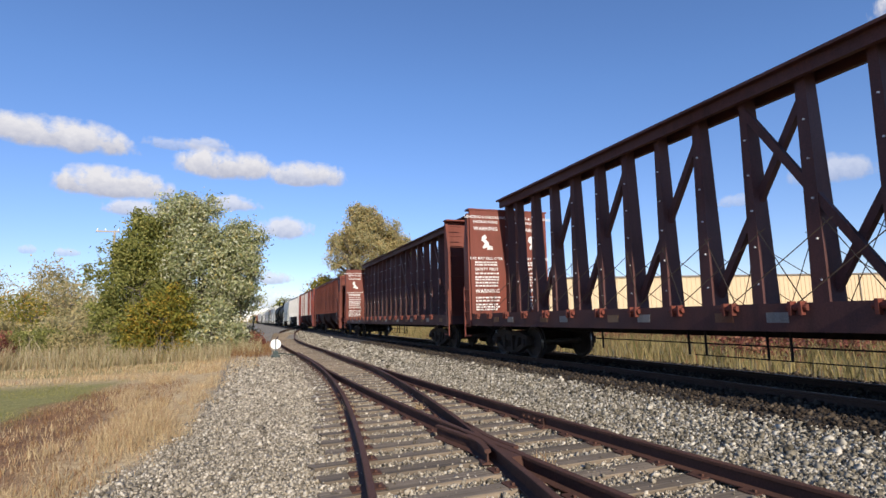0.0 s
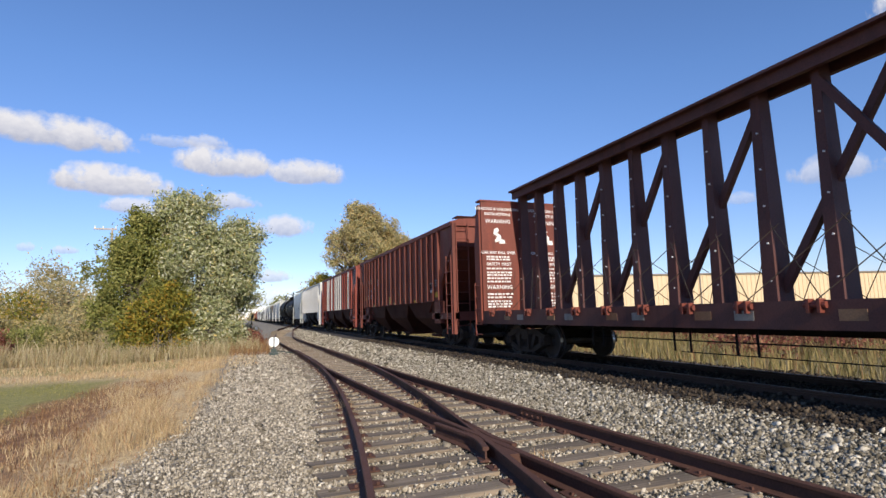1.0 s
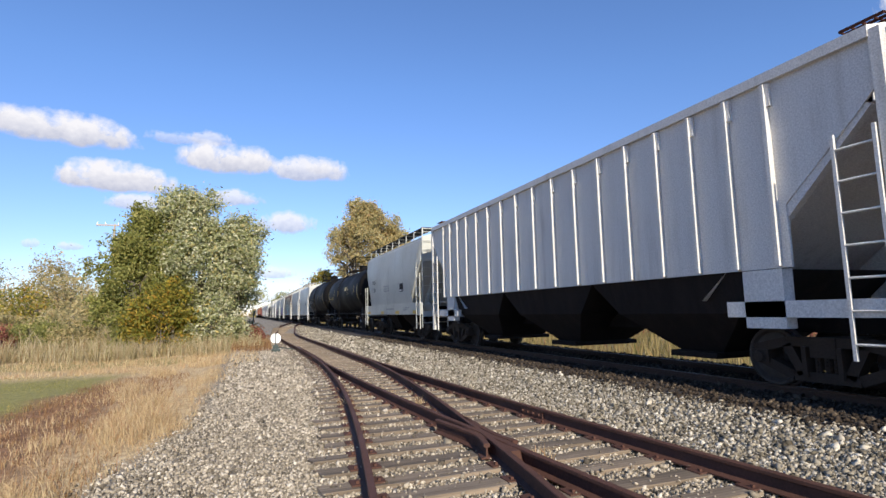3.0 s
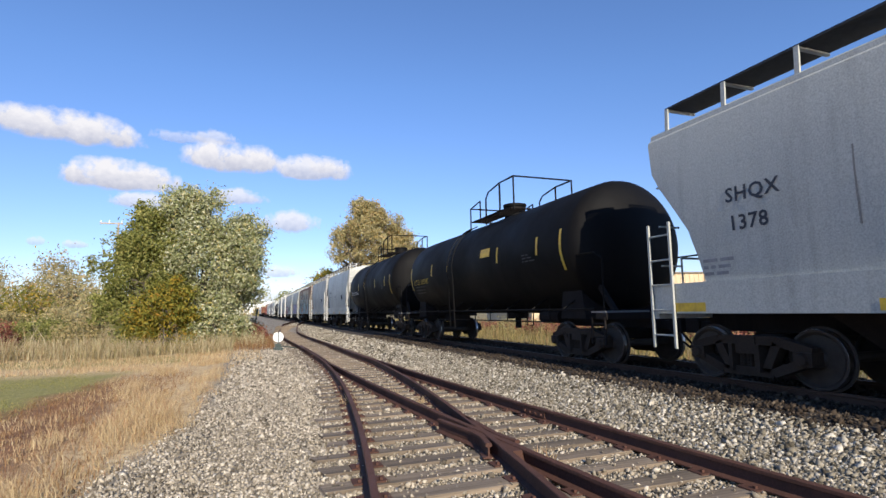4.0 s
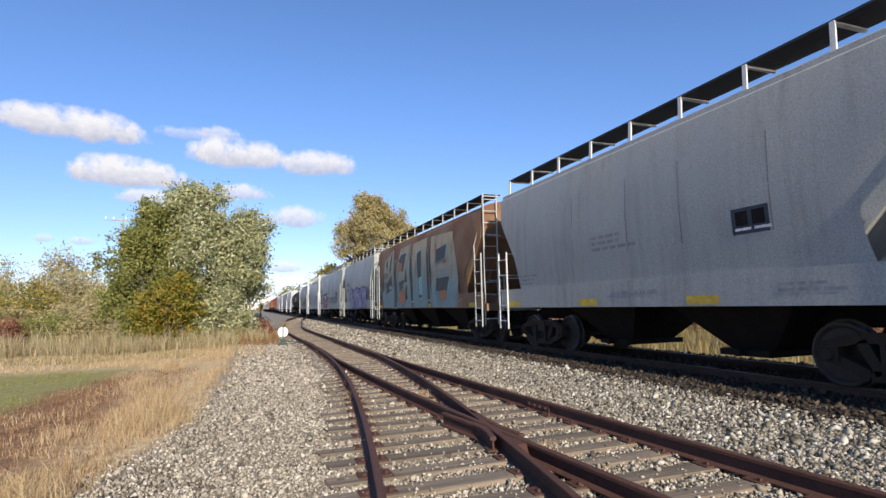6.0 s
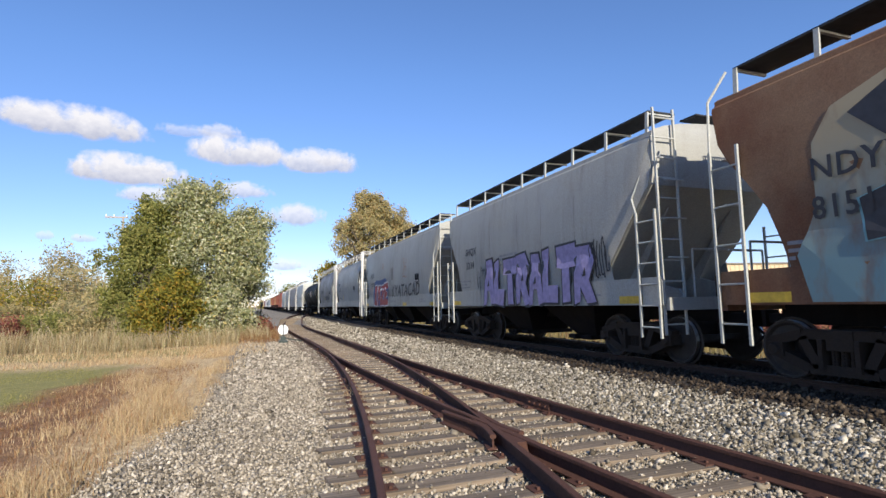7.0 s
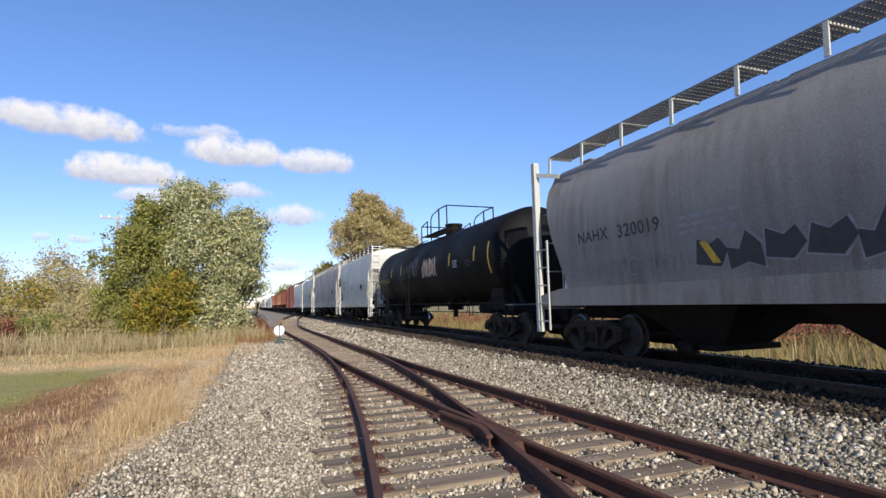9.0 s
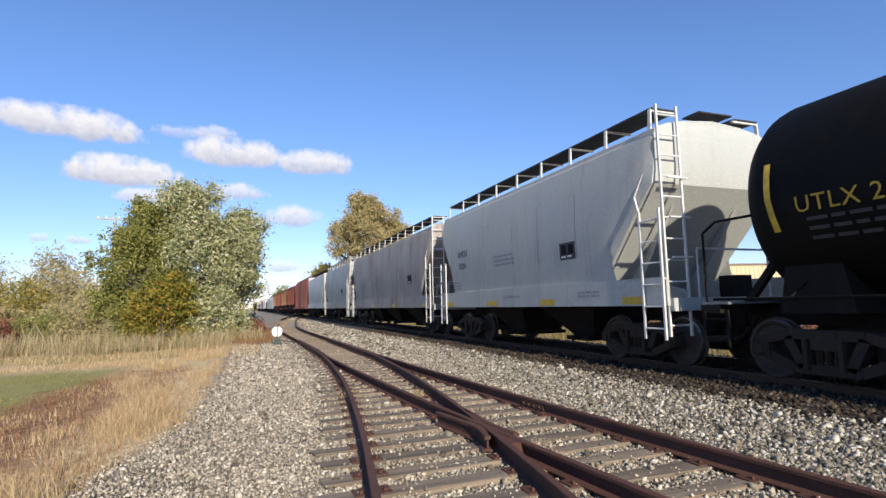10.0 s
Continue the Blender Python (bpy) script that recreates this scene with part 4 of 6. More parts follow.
def bogie_meshes():
    bm = bmesh.new()
    for sx in (-1, 1):
        a, b = sx * 0.9, sx * 1.1
        c = sx * 1.0
        for p, q in (((-1.0, 0.53), (-0.5, 0.66)), ((-0.5, 0.66), (0.5, 0.66)), ((0.5, 0.66), (1.0, 0.53)), ((-1.0, 0.44), (-0.42, 0.2)), ((-0.42, 0.2), (0.42, 0.2)), ((0.42, 0.2), (1.0, 0.44)), ((-0.5, 0.62), (-0.3, 0.22)), ((0.5, 0.62), (0.3, 0.22))):
            beam(bm, (c, *p), (c, *q), 0.17, 0.13)
        for u in (-0.89, 0.89):
            box(bm, min(a, b) - 0.02, max(a, b) + 0.02, u - 0.13, u + 0.13, 0.34, 0.53)
        box(bm, min(a, b) - 0.04, max(a, b) + 0.04, -0.26, -0.2, 0.2, 0.6)
        box(bm, min(a, b) - 0.04, max(a, b) + 0.04, 0.2, 0.26, 0.2, 0.6)
    box(bm, -1.1, 1.1, -0.17, 0.17, 0.46, 0.72)
    for u in (-0.34, 0.34):
        beam(bm, (-0.8, u, 0.35), (0.8, u, 0.35), 0.1, 0.12)
    frame_me = keep("side_frame", bm, M["truck"])
    bm = bmesh.new()
    for v in (-0.12, 0, 0.12):
        for k in range(5):
            lathe_x(bm, [(-0.06, 0.02), (0.06, 0.02)], 8, 0.0, v, 0.26 + k * 0.045)
        bar(bm, (0, v, 0.23), (0, v, 0.46), 0.045, 8)
    spring_me = keep("spring", bm, M["truck"])
    bm = lathe_x(bmesh.new(), [(-0.07, 0.15), (-0.05, 0.36), (-0.07, 0.40), (-0.07, 0.455), (-0.045, 0.46), (-0.04, 0.425), (0.07, 0.415), (0.07, 0.38), (0.03, 0.34), (0.05, 0.14), (0.09, 0.1)], 28)
    wheel_me = keep("wheel", bm, M["wheel"])
    bm = lathe_x(bmesh.new(), [(-0.005, 0.418), (-0.004, 0.4215), (0.066, 0.4185), (0.067, 0.416)], 28)
    bmesh.ops.delete(bm, geom=[f for f in bm.faces if len(f.verts) > 4], context="FACES")
    tread_me = keep("tread", bm, M["tread"])
    cap_me = keep("bearing_cap", lathe_x(bmesh.new(), [(-0.06, 0.085), (0.03, 0.095), (0.07, 0.07)], 14), M["truck"])
    axle_me = keep("axle", bar(bmesh.new(), (-1.05, 0, 0), (1.05, 0, 0), 0.075, 10), M["wheel"])
    return frame_me, spring_me, wheel_me, tread_me, cap_me, axle_me


BOGIE = bogie_meshes()


def bogie(root, y, light=False):
    f, s, w, t, c, a = BOGIE
    b = share("bogie", f, root, Matrix.Translation((0, y, 0)), "grimy two-axle bogie")
    for u in (-0.89, 0.89):
        for sx in (-1, 1):
            share("wheel", w, b, Matrix.Translation((sx * 0.755, u, 0.42)) @ Matrix.Rotation(math.pi * (sx < 0), 4, "Z"))
            if not light:
                share("bearing_cap", c, b, Matrix.Translation((sx * 1.09, u, 0.43)) @ Matrix.Rotation(math.pi * (sx < 0), 4, "Z"))
                share("tread", t, b, Matrix.Translation((sx * 0.755, u, 0.42)) @ Matrix.Rotation(math.pi * (sx < 0), 4, "Z"))
        if not light:
            share("axle", a, b, Matrix.Translation((0, u, 0.42)))
    if not light:
        for sx in (-1, 1):
            share("spring", s, b, Matrix.Translation((sx * 1.0, 0, 0)))


def coupler_mesh():
    bm = beam(bmesh.new(), (0, 0.5, 0.82), (0, -0.32, 0.82), 0.2, 0.16)
    box(bm, -0.16, 0.16, -0.62, -0.3, 0.68, 0.96)
    pipe(bm, [(0.35, 0.1, 0.85), (0.4, -0.1, 0.6), (0.36, -0.35, 0.42), (0.25, -0.6, 0.5)], 0.025, 6)
    return keep("coupler", bm, M["under"])


COUPLER = coupler_mesh()


def couplers(root, L):
    share("coupler", COUPLER, root, Matrix.Identity(4), "drawbar coupler with air hose")
    share("coupler", COUPLER, root, Matrix.Translation((0, L, 0)) @ Matrix.Rotation(math.pi, 4, "Z"), "drawbar coupler with air hose")


def ladder(bm, p, q, across, rungs=7, r=0.016):
    """Two stiles from p to q and p+across to q+across."""
    p, q, a = Vector(p), Vector(q), Vector(across)
    beam(bm, p, q, 0.036, 0.04)
    beam(bm, p + a, q + a, 0.036, 0.04)
    for i in range(rungs):
        k = p.lerp(q, (i + 0.5) / rungs)
        bar(bm, k, k + a, r, 5)
    return bm


def words(text, size, offset=0.0):
    """Points and faces of a line of lettering, its origin at the left foot."""
    cu = bpy.data.curves.new("lettering", "FONT")
    cu.body, cu.size, cu.offset, cu.resolution_u, cu.space_character = text, size, offset, 2, 1.08
    ob = bpy.data.objects.new("lettering", cu)
    me = bpy.data.meshes.new_from_object(ob)
    P, F = [tuple(v.co[:2]) for v in me.vertices], [tuple(p.vertices) for p in me.polygons]
    bpy.data.objects.remove(ob)
    return P, F


def lettering(root, text, y, z, size, mat_, sx, proud=0.008, offset=0.0, name="lettering", stretch=1.0, label=""):
    """Lettering on the side that faces -x, its left end at y; sx(z) is the side's half width. Seen from there, y falls to the right."""
    P, F = words(text, size, offset)
    bm = bmesh.new()
    vs = [bm.verts.new((-sx(z + v) - proud, y - u * stretch, z + v)) for u, v in P]
    for f in F:
        try:
            bm.faces.new([vs[i] for i in f])
        except ValueError:
            pass
    return part(name, bm, mat_, root, label)


def patch(root, name, pts, mat_, sx, proud=0.005, label=""):
    """A painted patch on the near side: outline of (y, z)."""
    bm = bmesh.new()
    vs = [bm.verts.new((-sx(z) - proud, y, z)) for y, z in pts]
    bm.faces.new(vs)
    bm.normal_update()
    bmesh.ops.triangulate(bm, faces=bm.faces)
    for _ in range(2):
        bmesh.ops.subdivide_edges(bm, edges=[e for e in bm.edges if e.calc_length() > 0.25], cuts=1)
    bmesh.ops.triangulate(bm, faces=bm.faces)
    for v in bm.verts:
        v.co.x = -sx(v.co.z) - proud
    return part(name, bm, mat_, root, label)


def bars(root, y, z, w, rows, mat_, sx, h=0.05, gap=0.1):
    """Small illegible lettering as bars."""
    bm = bmesh.new()
    for i in range(rows):
        u = 0.0
        ww = w * rng.uniform(0.6, 1.0)
        while u < ww:
            k = rng.uniform(0.08, 0.28)
            zz = z - i * gap
            a = [bm.verts.new((-sx(q) - 0.006, y - p, q)) for p, q in ((u, zz), (u + k, zz), (u + k, zz + h), (u, zz + h))]
            bm.faces.new(a)
            u += k + 0.05
    part("lettering", bm, mat_, root, "small faint lettering")


def grating(bm, x0, x1, y0, y1, z, tilt=0.0, lines=6):
    for k in range(lines + 1):
        x = x0 + (x1 - x0) * k / lines
        box(bm, x - 0.012, x + 0.012, y0, y1, z - 0.02 + tilt * k, z + 0.015 + tilt * k)
    n = int((y1 - y0) / 0.12)
    for i in range(n + 1):
        y = y0 + (y1 - y0) * i / n
        box(bm, x0, x1, y - 0.008, y + 0.008, z - 0.012, z + 0.01)


def hopper_round(y0, L, paint, label, bays=2, kind="flow", trim=None, light=False, mark=None, seed=0):
    """Covered hopper with smooth bulging sides and a roof of continuous hatches."""
    root = car("covered_hopper", y0, label, "hopper car")
    trim = trim or paint
    pm, tm = M[paint], M[trim]
    tall = paint == "tan"
    if kind == "flow":
        prof = [(1.50, 1.42), (1.52, 1.72), (1.535, 1.93), (1.56, 2.4), (1.57, 2.75), (1.55, 3.25), (1.535, 3.5), (1.47, 4.05), (1.455, 4.12), (1.40, 4.16), (1.39, 4.24), (1.33, 4.28), (1.1, 4.36), (0.7, 4.44), (0.0, 4.5)]
        cut = [(1.42, 1.38), (1.72, 1.45), (1.93, 1.5), (2.45, 1.56), (2.75, 1.36), (3.2, 0.86), (3.5, 0.56), (4.05, 0.3), (9, 0.28)]
    else:
        prof = [(1.42, 1.2), (1.48, 1.75), (1.54, 2.3), (1.57, 2.7), (1.56, 3.1), (1.50, 3.5), (1.40, 3.8), (1.27, 4.04), (1.24, 4.14), (1.0, 4.3), (0.6, 4.38), (0.0, 4.42)]
        cut = [(1.2, 1.6), (2.0, 1.62), (2.68, 1.55), (3.5, 0.95), (4.0, 0.6), (9, 0.55)]
    cz, cy = [c[0] for c in cut], [c[1] for c in cut]
    tail = [(1.42, 1.24), (1.93, 1.12), (2.4, 0.97), (2.75, 0.74), (3.25, 0.38), (3.5, 0.22), (4.05, 0.1), (9, 0.08)] if kind == "flow" else [(1.2, 1.22), (1.6, 1.12), (2.85, 0.68), (3.7, 0.42), (4.1, 0.5), (9, 0.55)]
    tz, ty = [c[0] for c in tail], [c[1] for c in tail]
    pz = [p[1] for p in prof]
    sx = lambda z: float(np.interp(z, pz[:8], [p[0] for p in prof][:8]))
    full = [(-x, z) for x, z in prof] + [(x, z) for x, z in prof[::-1][1:]]
    N = 10 if light else 30
    bm = bmesh.new()
    rows = []
    r2 = np.random.default_rng(100 + seed)
    for x, z in full:
        a, rear = float(np.interp(z, cz, cy)), float(np.interp(z, tz, ty))
        row = []
        for i in range(N + 1):
            y = a + (L - a - rear) * i / N
            dent = 0.012 * noise.noise((y * 0.8, z * 0.6 + seed * 5, 3.3 * (x > 0))) if 1.5 < z < 4 else 0
            row.append(bm.verts.new((x + dent, y, z)))
        rows.append(row)
    for a, b in zip(rows, rows[1:]):
        for i in range(N):
            bm.faces.new((a[i], a[i + 1], b[i + 1], b[i]))
    half = len(full) // 2
    for i in (0, N):
        # slope sheet, set back from the edges of the sides
        inner = []
        for k in range(half + 1):
            x, z = full[k]
            edge = float(np.interp(z, cz, cy) if i == 0 else np.interp(z, tz, ty))
            back = max(edge if kind != "flow" else 0.0, (0.28 if kind == "flow" else 0.5) + max(0.0, 3.3 - z) * 0.9) + 0.01
            y = back if i == 0 else L - back
            inner.append((bm.verts.new((x * 0.97, y, z - 0.01)), bm.verts.new((-x * 0.97, y, z - 0.01))))
        for k in range(half):
            for a, b in ((rows[k], rows[k + 1]), (rows[-1 - k], rows[-2 - k])):
                s_ = 0 if a is rows[k] else 1
                bm.faces.new((a[i], b[i], inner[k + 1][s_], inner[k][s_]))
            bm.faces.new((inner[k][0], inner[k + 1][0], inner[k + 1][1], inner[k][1]))
    body = part("body", bm, pm, root)
    body.data.shade_smooth()
    body.data.set_sharp_from_angle(angle=radians(28))
    # sills, discharge bays, end platforms
    for s in (-1, 1):
        if kind == "flow":
            part("side_sill", plate(bmesh.new(), [(0.08, 1.07), (L - 0.08, 1.07), (L - 0.08, 1.5), (L - 0.16, 1.56), (0.16, 1.56), (0.08, 1.5)], s * 1.565, s * 1.5), pm, root)
        else:
            part("side_sill", plate(bmesh.new(), [(0.08, 1.07), (L - 0.08, 1.07), (L - 0.08, 1.3), (L - 1.0, 1.45), (1.2, 1.45), (0.08, 1.3)], s * 1.54, s * 1.46), pm, root)
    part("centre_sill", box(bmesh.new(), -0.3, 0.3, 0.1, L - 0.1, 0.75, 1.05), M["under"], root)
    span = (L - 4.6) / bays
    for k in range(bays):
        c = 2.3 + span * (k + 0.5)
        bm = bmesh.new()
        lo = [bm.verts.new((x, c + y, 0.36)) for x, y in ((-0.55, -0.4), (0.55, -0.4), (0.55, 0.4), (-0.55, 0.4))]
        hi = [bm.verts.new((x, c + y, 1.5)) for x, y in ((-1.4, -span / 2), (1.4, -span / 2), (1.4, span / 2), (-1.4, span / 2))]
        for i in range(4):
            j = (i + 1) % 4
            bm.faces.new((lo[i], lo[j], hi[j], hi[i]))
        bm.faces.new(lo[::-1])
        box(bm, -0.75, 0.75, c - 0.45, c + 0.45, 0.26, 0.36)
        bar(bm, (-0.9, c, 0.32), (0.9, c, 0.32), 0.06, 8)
        # near-black chute: shade under the body is in its colour
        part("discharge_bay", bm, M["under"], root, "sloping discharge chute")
    for e, d in ((0.0, 1), (L, -1)):
        Y = lambda v: e + d * v
        g = lambda a, b: (min(Y(a), Y(b)), max(Y(a), Y(b)))
        part("end_platform", box(bmesh.new(), -1.5, 1.5, *g(0.0, 0.16), 0.98, 1.2), M["under"] if light else pm, root)
        if light:
            part("end_post", box(box(bmesh.new(), -1.5, -1.38, *g(0.03, 0.12), 1.1, 4.3), 1.38, 1.5, *g(0.03, 0.12), 1.1, 4.3), tm, root)
            continue
        for s in (-1, 1):
            lead = s * d < 0
            if lead:
                bm = ladder(bmesh.new(), (s * 1.5, Y(0.12), 0.55), (s * 1.44, Y(0.2), 4.64), (-s * 0.46, 0, 0), 11)
                part("end_ladder", bm, tm, root)
            bm = ladder(bmesh.new(), (s * 1.6, Y(0.12), 0.5), (s * 1.6, Y(0.12), 2.75 if lead else 3.4 if tall else 2.6), (0, d * 0.48, 0), 6 if lead else 5)
            if tall and not lead:
                pipe(bm, [(s * 1.6, Y(0.12), 3.4), (s * 1.56, Y(0.12), 4.2), (s * 1.34, Y(0.3), 4.66)], 0.022, 6)
            if lead:
                pipe(bm, [(s * 1.6, Y(0.6), 2.75), (s * 1.55, Y(0.75), 3.05), (s * 1.5, Y(0.5), 3.5)], 0.02, 5)
            part("side_ladder", bm, tm, root)
            if kind != "flow":
                part("corner_post", box(bmesh.new(), min(s * 1.46, s * 1.6), max(s * 1.46, s * 1.6), *g(0.0, 0.14), 0.45, 4.6), tm, root, "pale square corner post")
                part("end_frame", beam(bmesh.new(), (s * 1.53, Y(0.07), 4.3), (s * 1.3, Y(0.8), 4.12), 0.07, 0.1), tm, root)
                part("corner_board", plate(bmesh.new(), [(Y(1.0), 1.2), (Y(1.45), 1.2), (Y(1.38), 2.05), (Y(1.1), 2.05)], s * 1.44, s * 1.42), M["white"], root, "white corner placard board")
            part("end_web", plate(bmesh.new(), [(Y(0.4), 1.2), (Y(2.5), 1.2), (Y(2.3), 1.75), (Y(0.75), 2.9), (Y(0.62), 2.9), (Y(1.5), 1.6), (Y(0.5), 1.35)], s * 0.78 - 0.03, s * 0.78 + 0.03), pm, root)
        bm = bmesh.new()
        for z in (1.9, 2.6, 3.3):
            part("grab_iron", bar(bmesh.new(), (-1.35, Y(0.12), z), (-0.9, Y(0.12), z), 0.018, 5), tm, root)
        pipe(bm, [(-0.85, Y(0.08), 1.2), (-0.85, Y(0.08), 2.05), (0.85, Y(0.08), 2.05), (0.85, Y(0.08), 1.2)], 0.02, 6)
        part("grab_rail", bm, tm, root)
        part("brake_box", box(bmesh.new(), 0.2, 0.62, *g(0.25, 0.6), 1.2, 1.6), M["under"], root)
    # roof walkways with brackets
    if light:
        part("running_board", box(box(bmesh.new(), -1.3, -0.8, 0.2, L - 0.2, 4.58, 4.62), 0.8, 1.3, 0.2, L - 0.2, 4.58, 4.62), M["grate_dark"], root)
    else:
        bm = bmesh.new()
        for s in (-1, 1):
            grating(bm, min(s * 0.72, s * 1.32), max(s * 0.72, s * 1.32), 0.42, L - 0.42, 4.66, 0.0, 18 if kind == "flow" else 8)
        for u in (0.3, L - 0.7):
            grating(bm, -0.3, 0.5, u, u + 0.4, 4.66, 0.0, 14)
        part("running_board", bm, M["grate_dark" if kind == "flow" else "grate"], root, "steel grating roof walkway")
        me = keep("walkway_bracket", beam(beam(bmesh.new(), (-1.33, 0, 4.65), (-1.36, 0, 4.18), 0.03, 0.07), (-1.33, 0, 4.63), (-0.7, 0, 4.63), 0.05, 0.05), tm)
        n = max(4, round(L / 1.35))
        for i in range(n + 1):
            for s in (0, 1):
                share("walkway_bracket", me, root, Matrix.Translation((0, 0.46 + (L - 0.92) * i / n, 0)) @ Matrix.Rotation(math.pi * s, 4, "Z"))
        bm = bmesh.new()
        for i in range(4):
            c = 1.2 + (L - 2.4) * (i + 0.5) / 4
            box(bm, -0.35, 0.35, c - (L - 2.8) / 8.4, c + (L - 2.8) / 8.4, 4.47, 4.6)
        part("roof_hatch", bm, pm, root)
    bogie(root, 1.45, light)
    bogie(root, L - 1.45, light)
    couplers(root, L)
    if not light:
        if kind == "flow":
            sill = lambda z: 1.565
            for y in (0.9, L * 0.35, L * 0.62, L - 0.9):
                patch(root, "reflector", [(y - 0.32, 1.1), (y + 0.32, 1.1), (y + 0.32, 1.24), (y - 0.32, 1.24)], M["yellow"], sill, 0.005, "yellow reflective strip")
            bars(root, L * 0.55, 1.3, 1.4, 1, M["pale_bar"], sill, 0.07)
            bars(root, 2.6, 1.34, 0.9, 2, M["pale_bar"], sill, 0.04, 0.08)
            # weld seams
            for y in (2.6, L * 0.38, L * 0.5, L * 0.66):
                patch(root, "weld_seam", [(y, 2.1), (y + 0.025, 2.1), (y + 0.02, 3.5), (y, 3.5)], M["grey_dirty"], sx, 0.004)
        bars(root, L - 1.2, 1.85, 0.7, 3, M["pale_bar"], sx)
        bars(root, L * 0.6, 2.45, 1.2, 3, M["pale_bar"], sx, 0.06, 0.12)
        if mark:
            a, b_, size, col = mark
            at = L - (1.72 if kind == "flow" else 1.5)
            lettering(root, a, at, 2.7, size, M[col], sx, 0.008, 0.006)
            lettering(root, b_, at - 0.02, 2.7 - size * 1.4, size, M[col], sx, 0.008, 0.006)
        # data panel
        y, z = 2.95, 2.1
        patch(root, "data_panel", [(y - 0.3, z), (y + 0.3, z), (y + 0.3, z + 0.38), (y - 0.3, z + 0.38)], M["letter_dark"], sx, 0.005, "black data panel")
        for k in (-0.24, 0.03):
            patch(root, "data_square", [(y + k, z + 0.12), (y + k + 0.2, z + 0.12), (y + k + 0.2, z + 0.33), (y + k, z + 0.33)], M["under"], sx, 0.009)
        bars(root, y + 0.25, z + 0.05, 0.45, 1, M["letter_white"], lambda q: sx(q) + 0.005, 0.04)
    return root, sx


def hopper_ribbed(y0, L, paint, ribs, label, mark=None, light=False, ends=None):
    """Covered hopper with flat sides and vertical ribs."""
    root = car("ribbed_hopper", y0, label, "hopper car")
    pm = M[paint]
    zb, zt = 1.66, 4.3
    em = M[ends or paint]
    for s in (-1, 1):
        out = [(1.36, zb), (L - 1.24, zb), (L - 1.24, 2.5), (L - 0.35, 3.4), (L - 0.12, 3.65), (L - 0.12, zt), (0.16, zt), (0.16, 3.65), (0.4, 3.4), (1.36, 2.5)]
        part("side_panel", plate(bmesh.new(), out, s * 1.49, s * 1.45), pm, root)
    rme = {}
    n = len(ribs)

    def rib_at(i):
        """Ribs stand closer towards the ends."""
        u = 2 * i / (n - 1) - 1
        return L / 2 + 0.09 + (L / 2 - 1.41) * (1.12 * u - 0.12 * u ** 3)

    for i, c in enumerate(ribs):
        y = rib_at(i)
        if c not in rme:
            rme[c] = keep("rib", plate(plate(bmesh.new(), [(-0.026, zb + 0.02), (0.026, zb + 0.02), (0.026, zt - 0.1), (-0.026, zt - 0.1)], -1.575, -1.49), [(-0.08, zt - 0.42), (-0.026, zt - 0.42), (-0.026, zt - 0.1), (-0.08, zt - 0.1)], -1.54, -1.49), M[c])
        for s in (0, 1):
            share("rib", rme[c], root, Matrix.Translation((0, y, 0)) @ Matrix.Rotation(math.pi * s, 4, "Z"))
    bm = bmesh.new()
    roof = [(-1.56, zt - 0.08), (-1.56, zt + 0.06), (-1.2, zt + 0.16), (0, zt + 0.26), (1.2, zt + 0.16), (1.56, zt + 0.06), (1.56, zt - 0.08)]
    a = [bm.verts.new((x, 0.16, z)) for x, z in roof]
    b = [bm.verts.new((x, L - 0.16, z)) for x, z in roof]
    for i in range(len(a)):
        j = (i + 1) % len(a)
        bm.faces.new((a[i], a[j], b[j], b[i]))
    bm.faces.new(a)
    bm.faces.new(b[::-1])
    part("roof", bm, M["oxide"] if ends else pm, root)
    # slope sheets and end walls
    for e, d in ((0.0, 1), (L, -1)):
        Y = lambda v: e + d * v
        g = lambda a_, b_: (min(Y(a_), Y(b_)), max(Y(a_), Y(b_)))
        bm = bmesh.new()
        v = [bm.verts.new((x, Y(y), z)) for x in (-1.45, 1.45) for y, z in ((0.24, zt - 0.07), (0.24, 3.5), (2.9, 1.25), (3.0, zt - 0.07))]
        for f in ((0, 1, 5, 4), (1, 2, 6, 5)):
            bm.faces.new([v[i] for i in f])
        part("slope_sheet", bm, em, root)
        part("end_sill", box(bmesh.new(), -1.5, 1.5, *g(0.0, 0.2), 0.95, 1.25), em, root)
        part("side_sill", box(box(bmesh.new(), -1.5, -1.36, *g(0.0, 2.4), 1.0, 1.22), 1.36, 1.5, *g(0.0, 2.4), 1.0, 1.22), em, root)
        if light:
            continue
        for s in (-1, 1):
            part("corner_post", box(bmesh.new(), min(s * 1.44, s * 1.55), max(s * 1.44, s * 1.55), *g(0.04, 0.16), 0.5, zt), em, root)
            part("end_ladder", ladder(bmesh.new(), (s * 1.4, Y(0.06), 0.6), (s * 1.4, Y(0.06), zt), (-s * 0.45, 0, 0), 10), em, root)
            part("side_ladder", ladder(bmesh.new(), (s * 1.56, Y(0.2), 0.5), (s * 1.56, Y(0.2), 3.2), (0, d * 0.46, 0), 7), em, root)
            part("end_brace", beam(bmesh.new(), (s * 1.4, Y(0.3), 3.5), (s * 1.42, Y(1.75), 2.0), 0.12, 0.12), em, root)
            part("end_stake", box(bmesh.new(), s * 0.5 - 0.06, s * 0.5 + 0.06, *g(0.1, 0.22), 1.2, zt - 0.1), em, root)
            part("bolster_plate", box(bmesh.new(), min(s * 1.3, s * 1.5), max(s * 1.3, s * 1.5), *g(1.5, 2.1), 0.85, 1.65), em, root)
